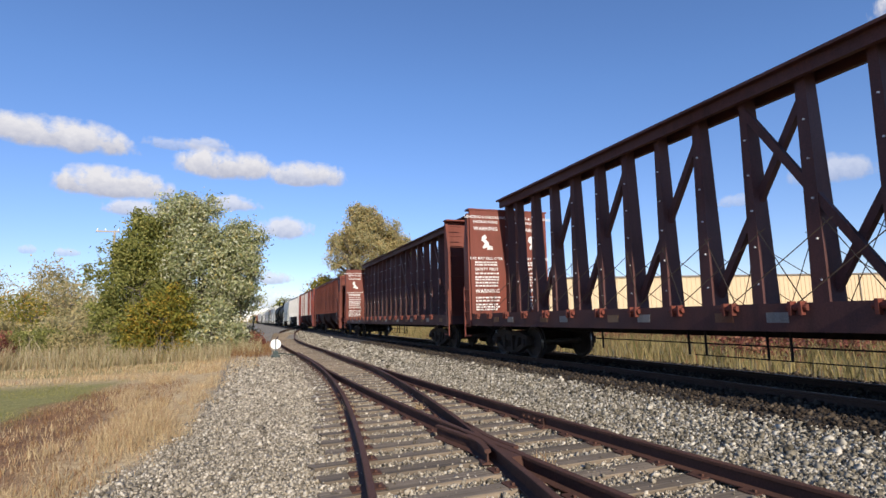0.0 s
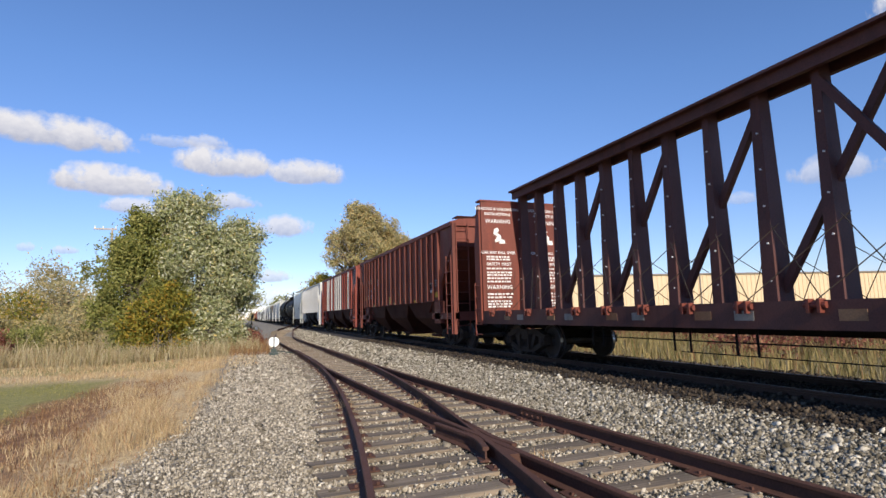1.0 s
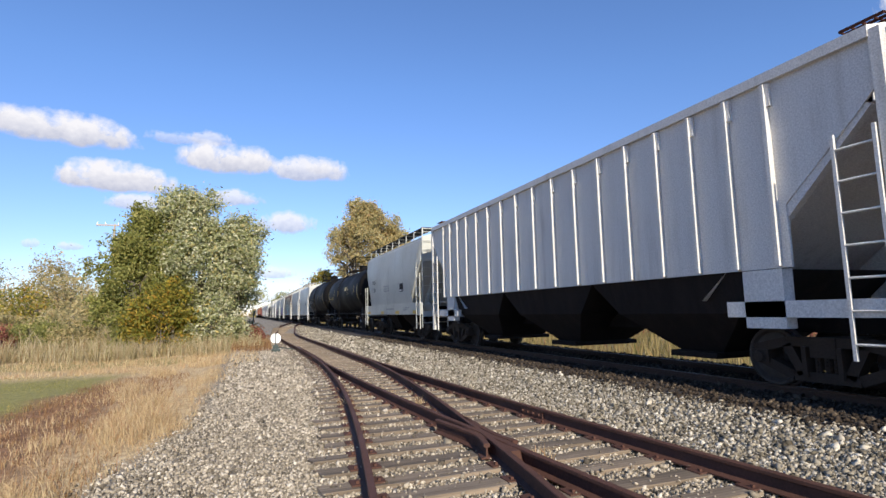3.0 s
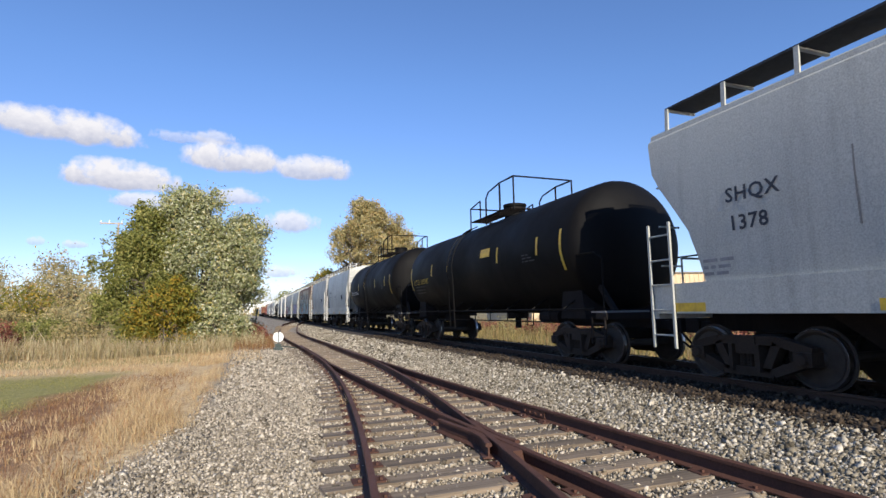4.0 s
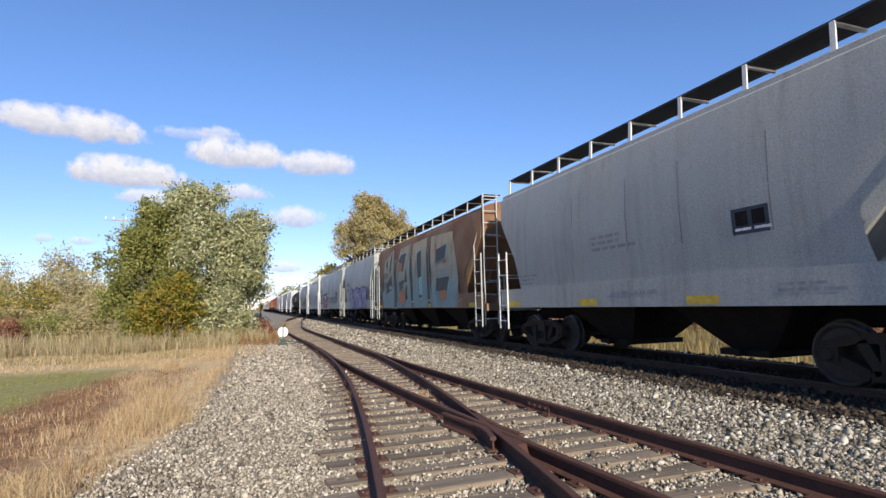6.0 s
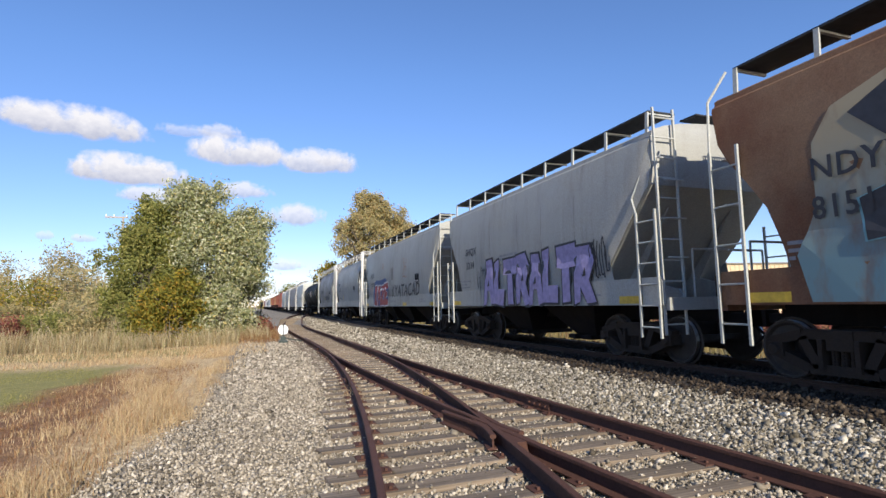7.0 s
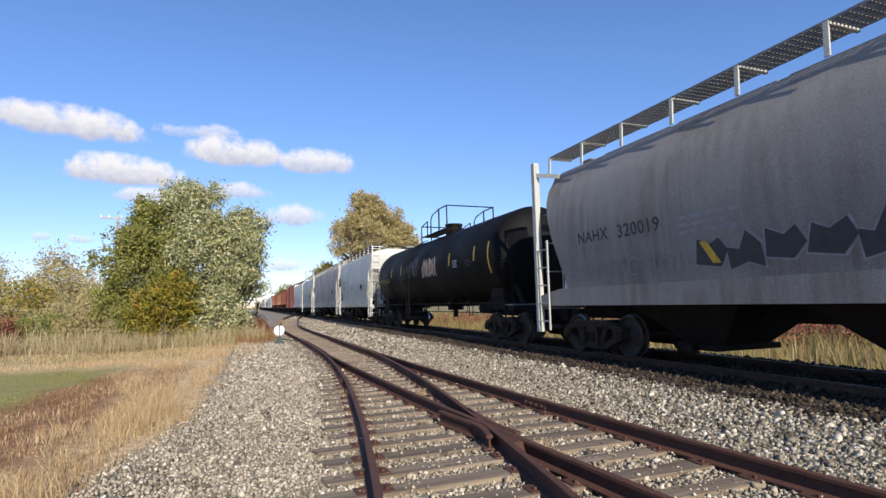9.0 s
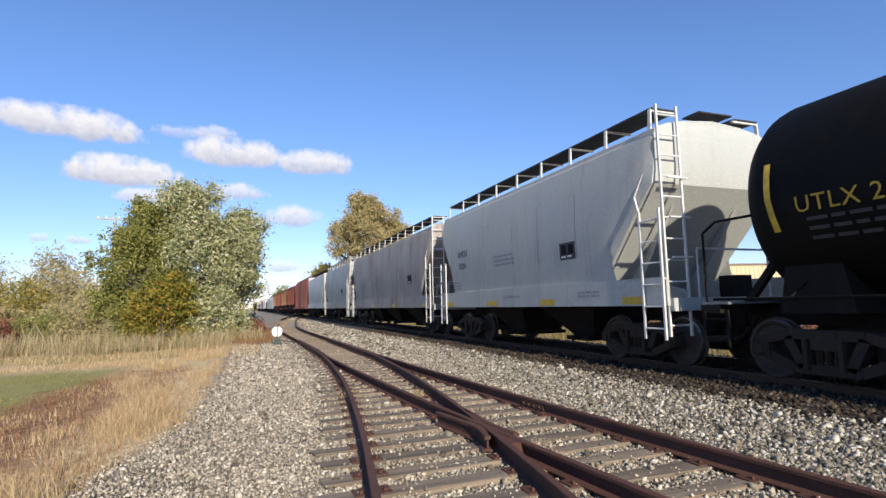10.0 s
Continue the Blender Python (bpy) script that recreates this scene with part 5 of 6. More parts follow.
        part("brake_platform", box(bmesh.new(), -0.6, 0.6, *g(0.1, 0.6), 1.26, 1.31), M["under"], root)
        bm = bmesh.new()
        grating(bm, -1.3, 1.3, *g(0.1, 0.6), zt + 0.24, 0.0, 22)
        part("end_walkway", bm, M["oxide_dark"], root)
    bays = 3
    span = (L - 3.4) / bays
    for k in range(bays):
        c = 1.7 + span * (k + 0.5)
        bm = bmesh.new()
        lo = [bm.verts.new((x, c + y, 0.4)) for x, y in ((-0.7, -0.45), (0.7, -0.45), (0.7, 0.45), (-0.7, 0.45))]
        mi = [bm.verts.new((x, c + y, 1.05)) for x, y in ((-1.3, -span * 0.34), (1.3, -span * 0.34), (1.3, span * 0.34), (-1.3, span * 0.34))]
        hi = [bm.verts.new((x, c + y, 1.66)) for x, y in ((-1.44, -span / 2), (1.44, -span / 2), (1.44, span / 2), (-1.44, span / 2))]
        for p, q in ((lo, mi), (mi, hi)):
            for i in range(4):
                j = (i + 1) % 4
                bm.faces.new((p[i], p[j], q[j], q[i]))
        bm.faces.new(lo[::-1])
        box(bm, -0.9, 0.9, c - 0.5, c + 0.5, 0.3, 0.4)
        # chutes take a darkened paint in place of shade below the sides
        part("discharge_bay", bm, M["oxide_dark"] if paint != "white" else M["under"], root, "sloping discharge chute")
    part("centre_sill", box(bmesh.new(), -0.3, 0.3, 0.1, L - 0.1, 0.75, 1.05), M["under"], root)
    bm = bmesh.new()
    if light:
        box(bm, -0.5, 0.5, 0.2, L - 0.2, zt + 0.3, zt + 0.34)
    else:
        grating(bm, -0.45, 0.45, 0.1, L - 0.1, zt + 0.36)
        for i in range(9):
            box(bm, -0.4, 0.4, 1 + i * (L - 2) / 9, 1.08 + i * (L - 2) / 9, zt + 0.2, zt + 0.35)
    part("running_board", bm, M["oxide_dark"] if paint != "white" else M["grate"], root)
    bogie(root, 1.35, light)
    bogie(root, L - 1.35, light)
    couplers(root, L)
    if mark and not light:
        flat = lambda z: 1.492
        for (a, b_), k in zip(mark, (2, 3, 4)):
            y = rib_at(n - k) - 0.1
            if a:
                lettering(root, a, y, 2.95, 0.31, M["letter_white"], flat)
            lettering(root, b_, y - 0.04, 2.48, 0.29, M["letter_white"], flat)
        bars(root, rib_at(n - 2) - 0.12, 2.24, 0.4, 2, M["letter_white"], flat, 0.06, 0.13)
        bars(root, rib_at(n - 3) - 0.14, 2.24, 0.36, 2, M["letter_white"], flat, 0.06, 0.13)
        y, z = rib_at(n - 6) + 0.2, 2.77
        for pts in ([(y, z), (y + 0.26, z), (y + 0.26, z + 0.025), (y, z + 0.025)], [(y, z + 0.255), (y + 0.26, z + 0.255), (y + 0.26, z + 0.28), (y, z + 0.28)], [(y, z + 0.025), (y + 0.022, z + 0.025), (y + 0.022, z + 0.255), (y, z + 0.255)], [(y + 0.238, z + 0.025), (y + 0.26, z + 0.025), (y + 0.26, z + 0.255), (y + 0.238, z + 0.255)]):
            patch(root, "plate_mark", pts, M["letter_white"], flat)
        lettering(root, "C", y + 0.17, z + 0.05, 0.15, M["letter_white"], flat)
        bars(root, y + 0.22, z + 0.19, 0.16, 1, M["letter_white"], flat, 0.04)
        y = rib_at(2) - 0.52
        patch(root, "data_panel", [(y, 2.0), (y + 0.36, 2.0), (y + 0.36, 2.36), (y, 2.36)], M["letter_white"], flat, 0.004, "white-edged black data panel")
        for k in (0.02, 0.19):
            patch(root, "data_square", [(y + k, 2.1), (y + k + 0.15, 2.1), (y + k + 0.15, 2.34), (y + k, 2.34)], M["under"], flat, 0.008)
        bars(root, rib_at(1) - 0.05, 2.4, 0.42, 3, M["pale_bar"], flat, 0.05, 0.09)
        for y, z, w, h in ((rib_at(0) + 0.12, 1.8, 0.4, 0.2), (rib_at(4) + 0.15, 1.68, 0.36, 0.1), (rib_at(8) + 0.1, 1.68, 0.36, 0.1), (rib_at(9) + 0.2, 1.72, 0.3, 0.34), (rib_at(n - 4) - 0.5, 1.68, 0.38, 0.1), (rib_at(n - 1) - 0.44, 2.06, 0.36, 0.22)):
            patch(root, "reflector", [(y, z), (y + w, z), (y + w, z + h), (y, z + h)], M["yellow"], flat, 0.005, "yellow reflective strip")
    return root


def tank_car(y0, L, label, mark="UTLX 665987", light=False, marks=True, art=False, R=1.48, zc=2.68, dome=0.0):
    root = car("tank_car", y0, label, "tank car")
    e0, e1 = 0.55, L - 0.55
    n = 20 if light else 48
    bm = bmesh.new()
    prof = [(e0 + 0.62 * (1 - math.sin(t)), max(0.02, R * math.cos(t))) for t in np.linspace(math.pi / 2, 0, 9)]
    mid = [(e0 + 0.62 + (e1 - e0 - 1.24) * k / 8, R + 0.008 * (k % 2)) for k in range(1, 8)]
    prof = prof + mid + [(e0 + e1 - y, r) for y, r in prof[::-1]]
    rings = [[bm.verts.new((r * math.cos(2 * math.pi * i / n), y, zc + r * math.sin(2 * math.pi * i / n))) for i in range(n)] for y, r in prof]
    for a, b in zip(rings, rings[1:]):
        for i in range(n):
            bm.faces.new((a[i], a[(i + 1) % n], b[(i + 1) % n], b[i]))
    bm.faces.new(rings[0][::-1])
    bm.faces.new(rings[-1])
    part("tank_shell", bm, M["black"], root, "dull black cylindrical tank", True)
    c = L / 2 + dome
    for e, d in ((0.0, 1), (L, -1)):
        Y = lambda v: e + d * v
        g = lambda a_, b_: (min(Y(a_), Y(b_)), max(Y(a_), Y(b_)))
        part("stub_sill", box(box(bmesh.new(), -0.35, 0.35, *g(0.0, 3.2), 0.75, 1.15), -1.45, 1.45, *g(0.0, 0.35), 0.95, 1.08), M["under"], root)
        part("saddle", plate(bmesh.new(), [(Y(1.1), 0.95), (Y(2.1), 0.95), (Y(1.95), 1.75), (Y(1.25), 1.75)], -1.15, 1.15), M["under"], root)
        if light:
            continue
        for s in (-1, 1):
            bm = pipe(bmesh.new(), [(s * 1.42, Y(0.1), 1.0), (s * 1.42, Y(0.1), 2.2), (s * 1.42, Y(0.35), 2.35), (s * 1.42, Y(1.0), 2.35)], 0.02, 6)
            part("end_handrail", bm, M["black"], root)
            part("step", ladder(bmesh.new(), (s * 1.45, Y(0.06), 0.45), (s * 1.45, Y(0.06), 1.0), (0, d * 0.42, 0), 2), M["under"], root)
        part("end_platform", box(bmesh.new(), -1.45, 1.45, *g(0.02, 0.5), 1.085, 1.12), M["grate"], root)
        part("head_brace", beam(beam(bmesh.new(), (-0.9, Y(0.4), 1.1), (-0.9, Y(1.0), 1.8), 0.1, 0.1), (0.9, Y(0.4), 1.1), (0.9, Y(1.0), 1.8), 0.1, 0.1), M["under"], root)
    bogie(root, 1.6, light)
    bogie(root, L - 1.6, light)
    couplers(root, L)
    top = zc + R
    part("manway", bar(bar(bmesh.new(), (0, c, top - 0.08), (0, c, top + 0.36), 0.34, 20), (0, c, top + 0.36), (0, c, top + 0.44), 0.38, 20), M["black"], root)
    if light:
        return root
    # dome platform, its rails and the side ladders
    bm = bmesh.new()
    for s in (-1, 1):
        grating(bm, min(s * 0.45, s * 1.0), max(s * 0.45, s * 1.0), c - 1.5, c + 1.3, top + 0.02)
    for u in (-1.5, 1.15):
        grating(bm, -0.45, 0.45, c + u, c + u + 0.16, top + 0.02)
    part("dome_platform", bm, M["under"], root)
    for s in (-1, 1):
        x = s * 1.0
        bm = pipe(bmesh.new(), [(x, c + 0.1, top - 0.25), (x, c + 0.1, top + 0.6), (x, c - 0.1, top + 0.78), (x, c - 0.9, top + 0.9), (x, c - 1.8, top + 0.9), (x, c - 1.8, top - 0.1)], 0.026, 6)
        bar(bm, (x, c - 0.9, top - 0.1), (x, c - 0.9, top + 0.9), 0.03, 6)
        part("guard_rail", bm, M["black"], root)
        part("guard_rail", pipe(bmesh.new(), [(x, c + 1.35, top - 0.25), (x, c + 1.35, top + 0.5), (x, c + 0.55, top + 0.62), (x, c + 0.55, top - 0.1)], 0.024, 6), M["black"], root)
    part("guard_rail", pipe(bmesh.new(), [(-1.0, c - 1.8, top + 0.9), (1.0, c - 1.8, top + 0.9)], 0.024, 6), M["black"], root)
    part("guard_rail", pipe(bmesh.new(), [(-1.0, c + 1.35, top + 0.5), (1.0, c + 1.35, top + 0.5)], 0.024, 6), M["black"], root)
    for s in (-1, 1):
        bm = bmesh.new()
        arc = [(s * (R + 0.07) * math.cos(t), c + 1.7, zc + (R + 0.07) * math.sin(t)) for t in np.linspace(math.radians(68), math.radians(-12), 12)] + [(s * 1.52, c + 1.7, 0.6)]
        pipe(bm, arc, 0.02, 5)
        pipe(bm, [(x, y + 0.42, z) for x, y, z in arc], 0.02, 5)
        for x, y, z in arc[1:]:
            bar(bm, (x, y, z), (x, y + 0.42, z), 0.012, 5)
        part("side_ladder", bm, M["black"], root)
        bm = bmesh.new()
        pipe(bm, [(s * 1.5, 0.3, 1.16), (s * 1.5, L - 0.3, 1.16)], 0.022, 6)
        for i in range(9):
            bar(bm, (s * 1.5, 1.5 + (L - 3) * i / 8, 1.16), (s * 1.0, 1.5 + (L - 3) * i / 8, 1.45), 0.016, 5)
        part("side_railing", bm, M["black"], root)
    part("outlet", bar(bar(bmesh.new(), (0, c, 0.9), (0, c, 1.3), 0.34, 14), (0, c, 0.6), (0, c, 0.9), 0.1, 12), M["under"], root)
    bm = bmesh.new()
    for i in range(8):
        bar(bm, (-0.9, 3 + (L - 6) * i / 7, 0.85), (-0.9, 3 + (L - 6) * i / 7, 1.3), 0.014, 5)
    pipe(bm, [(-0.9, 3, 0.85), (-0.9, L - 3, 0.85)], 0.018, 5)
    part("brake_rodding", bm, M["under"], root)
    part("air_reservoir", bar(bmesh.new(), (-0.7, 2.7, 0.98), (-0.7, 3.6, 0.98), 0.17, 14), M["under"], root)
    skin = lambda z: math.sqrt(max(0.01, (R + 0.012) ** 2 - (z - zc) ** 2))
    for y in (2.4, 4.6, L - 5.7, L - 4.0):
        patch(root, "reflector", [(y, 2.5), (y + 0.09, 2.5), (y + 0.09, 2.95), (y, 2.95)], M["yellow"], skin, 0.004, "yellow reflective strip")
    for y in (1.3, L - 1.42):
        patch(root, "reflector", [(y, 2.05), (y + 0.09, 2.05), (y + 0.14, 2.5), (y + 0.14, 3.0), (y + 0.05, 3.0), (y + 0.05, 2.5)], M["yellow"], skin, 0.004, "yellow reflective strip")
    if marks:
        white = mark.startswith("MULX")
        lettering(root, mark, L - 1.68, 2.26, 0.34 if white else 0.3, M["letter_white" if white else "letter_yellow"], skin)
        bars(root, L - 1.8, 2.14, 1.5, 3, M["panel"], skin, 0.045, 0.12)
        if dome == -0.8:
            patch(root, "placard", [(c - 1.2, 2.75), (c - 0.55, 2.75), (c - 0.55, 3.0), (c - 1.2, 3.0)], M["yellow"], skin, 0.004, "yellow stencilled placard")
    patch(root, "data_panel", [(2.7, 2.3), (3.2, 2.3), (3.2, 2.62), (2.7, 2.62)], M["black"], skin, 0.004, "grey stencilled data panel")
    bars(root, 3.18, 2.54, 0.44, 3, M["panel"], lambda q: skin(q) + 0.006, 0.03, 0.08)
    if art:
        throw_up(root, "=-=-=", 7.75, 6.1, 2.25, 3.0, "cream_dull", "letter_white", skin, 25, 0.03)
        scribble(root, 10.4, 8.3, 2.3, 3.2, 14, "pale_bar", skin, 26, 0.018)
        scribble(root, 11.0, 10.2, 1.7, 2.0, 4, "panel", skin, 27, 0.018)
        patch(root, "graffiti", [(4.3, 2.4), (3.9, 2.4), (3.9, 2.66), (4.3, 2.66)], M["pale_bar"], skin, 0.006, "pale painted panel")
        scribble(root, 4.28, 3.92, 2.42, 2.64, 3, "char", lambda z: skin(z), 28, 0.03)
    return root


def centerbeam(y0, L, label, lead, cross):
    """Flat car with a centre truss and bulkheads, empty."""
    root = car("centerbeam_flatcar", y0, label, "flat car")
    pm, dm = M["oxide"], M["truss"]
    zd, zt = 1.18, 4.92
    part("deck", box(bmesh.new(), -1.38, 1.38, 0.3, L - 0.3, zd - 0.1, zd), dm, root)
    for s in (-1, 1):
        part("side_sill", plate(bmesh.new(), [(0.2, 0.86), (L - 0.2, 0.86), (L - 0.2, zd + 0.06), (0.2, zd + 0.06)], s * 1.42, s * 1.36), dm, root)
        for i in range(26):
            y = 0.8 + (L - 1.6) * (i + 0.2) / 26
            patch_bm = box(bmesh.new(), -1.426, -1.42, y, y + 0.32, 0.98, 1.12)
            if s < 0 and i % 3 != 1:
                part("placard", patch_bm, M["grey_dirty"] if i % 3 else M["tan"], root)
            else:
                patch_bm.free()
    part("centre_sill", box(bmesh.new(), -0.4, 0.4, 0.1, L - 0.1, 0.72, zd - 0.1), M["under"], root)
    bm = bmesh.new()
    for u in (L * 0.3, L * 0.36, L * 0.55, L * 0.61, L * 0.72):
        for k in (0, 0.35):
            bar(bm, (-1.2, u + k, 0.45), (-1.2, u + k, 0.9), 0.02, 5)
    pipe(bm, [(-1.2, L * 0.3, 0.64), (-1.2, L * 0.73, 0.64)], 0.012, 5)
    pipe(bm, [(-1.2, L * 0.3, 0.45), (-1.2, L * 0.62, 0.45)], 0.009, 5)
    part("brake_rodding", bm, M["under"], root)
    # truss: single posts in one plane, wider at the foot, with diagonals
    ys = [L - 0.6]
    while ys[-1] > 1.7:
        ys.append(L - lead - 1.03 * (len(ys) - 1))
    n = len(ys)
    for s in (-1, 1):
        part("top_chord", plate(bmesh.new(), [(0.45, zt - 0.2), (L - 0.45, zt - 0.2), (L - 0.45, zt), (0.45, zt)], s * 0.3, s * 0.2), dm, root)
    part("top_plate", box(bmesh.new(), -0.42, 0.42, 0.45, L - 0.45, zt, zt + 0.05), dm, root)
    for i, y in enumerate(ys):
        bm = bmesh.new()
        w0, w1 = (0.1, 0.065) if i % 2 else (0.125, 0.08)
        v = [bm.verts.new((x, y + dy, z)) for z, t, w in ((zd, 0.2, w0), (zt - 0.02, 0.12, w1)) for x, dy in ((-t, -w), (t, -w), (t, w), (-t, w))]
        for f in ((3, 2, 1, 0), (4, 5, 6, 7), (0, 1, 5, 4), (1, 2, 6, 5), (2, 3, 7, 6), (3, 0, 4, 7)):
            bm.faces.new([v[k] for k in f])
        part("post", bm, dm, root)
        bm = bmesh.new()
        for z in np.arange(zd + 0.4, zt - 0.3, 0.62):
            bar(bm, (-0.2, y - 0.04, z), (-0.17, y - 0.04, z), 0.016, 6)
        part("cable_guide", bm, M["letter_white"], root, "worn pale cable guides")
    # diagonals span two bays and lean towards the middle, where two cross
    for i in range(2, n - 3, 2):
        a, b = (i + 2, i) if ys[i + 1] > L / 2 else (i, i + 2)
        part("diagonal", beam(bmesh.new(), (0.04, ys[a], zt - 0.3), (0.04, ys[b], zd + 0.12), 0.12, 0.12), dm, root)
    k = min(range(n), key=lambda i: abs(ys[i] - cross))
    part("diagonal", beam(bmesh.new(), (-0.1, ys[k], zt - 0.3), (-0.1, ys[k + 2], zd + 0.12), 0.1, 0.12), dm, root)
    # tie-down cables and winches
    for s in (-1, 1):
        for i in range(n - 1):
            y = (ys[i] + ys[i + 1]) / 2
            bm = bmesh.new()
            bar(bm, (s * 1.36, y - 0.05, zd + 0.05), (s * 0.56, y + 1.15, zd + 1.25), 0.008, 4)
            bar(bm, (s * 1.36, y + 0.05, zd + 0.05), (s * 0.56, y - 1.05, zd + 1.25), 0.008, 4)
            part("cable", bm, M["truck"], root)
            bm = box(bmesh.new(), min(s * 1.38, s * 1.5), max(s * 1.38, s * 1.5), y - 0.09, y - 0.05, zd - 0.1, zd + 0.08)
            box(bm, min(s * 1.38, s * 1.5), max(s * 1.38, s * 1.5), y + 0.05, y + 0.09, zd - 0.1, zd + 0.08)
            bar(bm, (s * 1.44, y - 0.14, zd), (s * 1.44, y + 0.14, zd), 0.045, 8)
            part("winch", bm, pm, root)
    # bulkheads
    for e, d in ((0.0, 1), (L, -1)):
        Y = lambda v: e + d * v
        g = lambda a_, b_: (min(Y(a_), Y(b_)), max(Y(a_), Y(b_)))
        H = 4.6
        bm = box(bmesh.new(), -1.42, 1.42, *g(0.42, 0.5), zd, H)
        bulk = part("bulkhead", bm, pm, root, "oxide red bulkhead with white warning text")
        for x in (-1.42, -0.5, 0.5, 1.42):
            bm = plate(bmesh.new(), [(Y(0.06), 0.9), (Y(0.42), 0.9), (Y(0.42), H - 0.1), (Y(0.28), H - 0.1), (Y(0.06), 3.4)], x - 0.05, x + 0.05)
            part("bulkhead_rib", bm, pm, root)
        part("top_cap", box(bmesh.new(), -1.46, 1.46, *g(0.2, 0.52), H, H + 0.05), pm, root)
        part("end_sill", box(bmesh.new(), -1.42, 1.42, *g(0.0, 0.3), 0.9, zd), dm, root)
        bm = bmesh.new()
        for z in np.arange(1.5, H, 0.36):
            bar(bm, (-1.36, Y(0.1), z), (-0.9, Y(0.1), z), 0.016, 5)
        for z in (0.55, 0.85, 1.3, 1.65, 2.0):
            bar(bm, (-1.5, Y(0.1), z), (-1.5, Y(0.5), z), 0.016, 5)
        beam(bm, (-1.5, Y(0.08), 0.5), (-1.5, Y(0.08), 2.1), 0.04, 0.05)
        part("grab_irons", bm, pm, root)
        if d < 0:
            # the loading instructions, once on each half
            for cx in (-0.86, 0.86):
                rows_ = (("LOADING & UNLOADING", 4.34, 0.12), ("INSTRUCTIONS", 4.18, 0.12), ("WARNING", 3.94, 0.17), ("CAR MAY FALL OVER", 2.98, 0.115), ("SAFETY FIRST", 2.62, 0.13), ("WARNING", 1.9, 0.17))
                for text, z, size in rows_:
                    P, F = words(text, size, 0.003)
                    w = max(p[0] for p in P)
                    bm = bmesh.new()
                    vs = [bm.verts.new((cx - w / 2 + u, Y(0.506), z + v)) for u, v in P]
                    for f in F:
                        try:
                            bm.faces.new([vs[i] for i in f])
                        except ValueError:
                            pass
                    part("lettering", bm, M["letter_white"], bulk)
                bm = bmesh.new()
                q = np.random.default_rng(5)
                for z in (2.86, 2.78, 2.5, 2.38, 2.3, 2.2, 2.1, 1.72, 1.62, 1.5, 1.42, 1.34):
                    u = cx - 0.42
                    while u < cx + 0.36:
                        k_ = q.uniform(0.04, 0.14)
                        bm.faces.new([bm.verts.new((a, Y(0.506), b)) for a, b in ((u, z), (u + k_, z), (u + k_, z + 0.05), (u, z + 0.05))])
                        u += k_ + 0.03
                bm.faces.new([bm.verts.new((cx + a, Y(0.506), 3.3 + b)) for a, b in ((-0.12, 0.1), (-0.1, 0.03), (0.05, 0.08), (0.02, 0.0), (0.24, 0.0), (0.22, 0.12), (0.1, 0.14), (0.1, 0.24), (-0.02, 0.34), (0.04, 0.4), (-0.02, 0.5), (-0.13, 0.44), (-0.16, 0.3), (-0.04, 0.22))])
                part("lettering", bm, M["letter_white"], bulk)
    bogie(root, 2.3)
    bogie(root, L - 2.3)
    couplers(root, L)
    return root


def boxcar(y0, L, paint, label, H=4.9, light=True):
    root = car("boxcar", y0, label, "box car")
    bm = bmesh.new()
    pr = [(-1.5, 1.0), (-1.5, H - 0.5), (-1.2, H - 0.1), (0, H), (1.2, H - 0.1), (1.5, H - 0.5), (1.5, 1.0)]
    a = [bm.verts.new((x, 0.2, z)) for x, z in pr]
    b = [bm.verts.new((x, L - 0.2, z)) for x, z in pr]
    for i in range(len(a)):
        j = (i + 1) % len(a)
        bm.faces.new((a[i], a[j], b[j], b[i]))
    bm.faces.new(a)
    bm.faces.new(b[::-1])
    part("body", bm, M[paint], root)
    me = keep("rib", plate(bmesh.new(), [(-0.05, 1.05), (0.05, 1.05), (0.05, H - 0.55), (-0.05, H - 0.55)], -1.56, -1.5), M[paint])
    for i in range(12):
        for s in (0, 1):
            share("rib", me, root, Matrix.Translation((0, 0.6 + (L - 1.2) * i / 11, 0)) @ Matrix.Rotation(math.pi * s, 4, "Z"))
    part("door", box(bmesh.new(), -1.58, -1.5, L / 2 - 1.5, L / 2 + 1.5, 1.1, H - 0.6), M[paint], root)
    # white sheet added as the sunlit upper part of the end face
    part("sunlit_end_patch", box(bmesh.new(), -1.3, 1.3, 0.14, 0.2, H - 1.5, H - 0.3), M["white"], root, "white panel painted as sunlight on the upper end")
    part("centre_sill", box(bmesh.new(), -0.4, 0.4, 0.1, L - 0.1, 0.7, 1.0), M["under"], root)
    bogie(root, 1.8, light)
    bogie(root, L - 1.8, light)
    couplers(root, L)
    return root


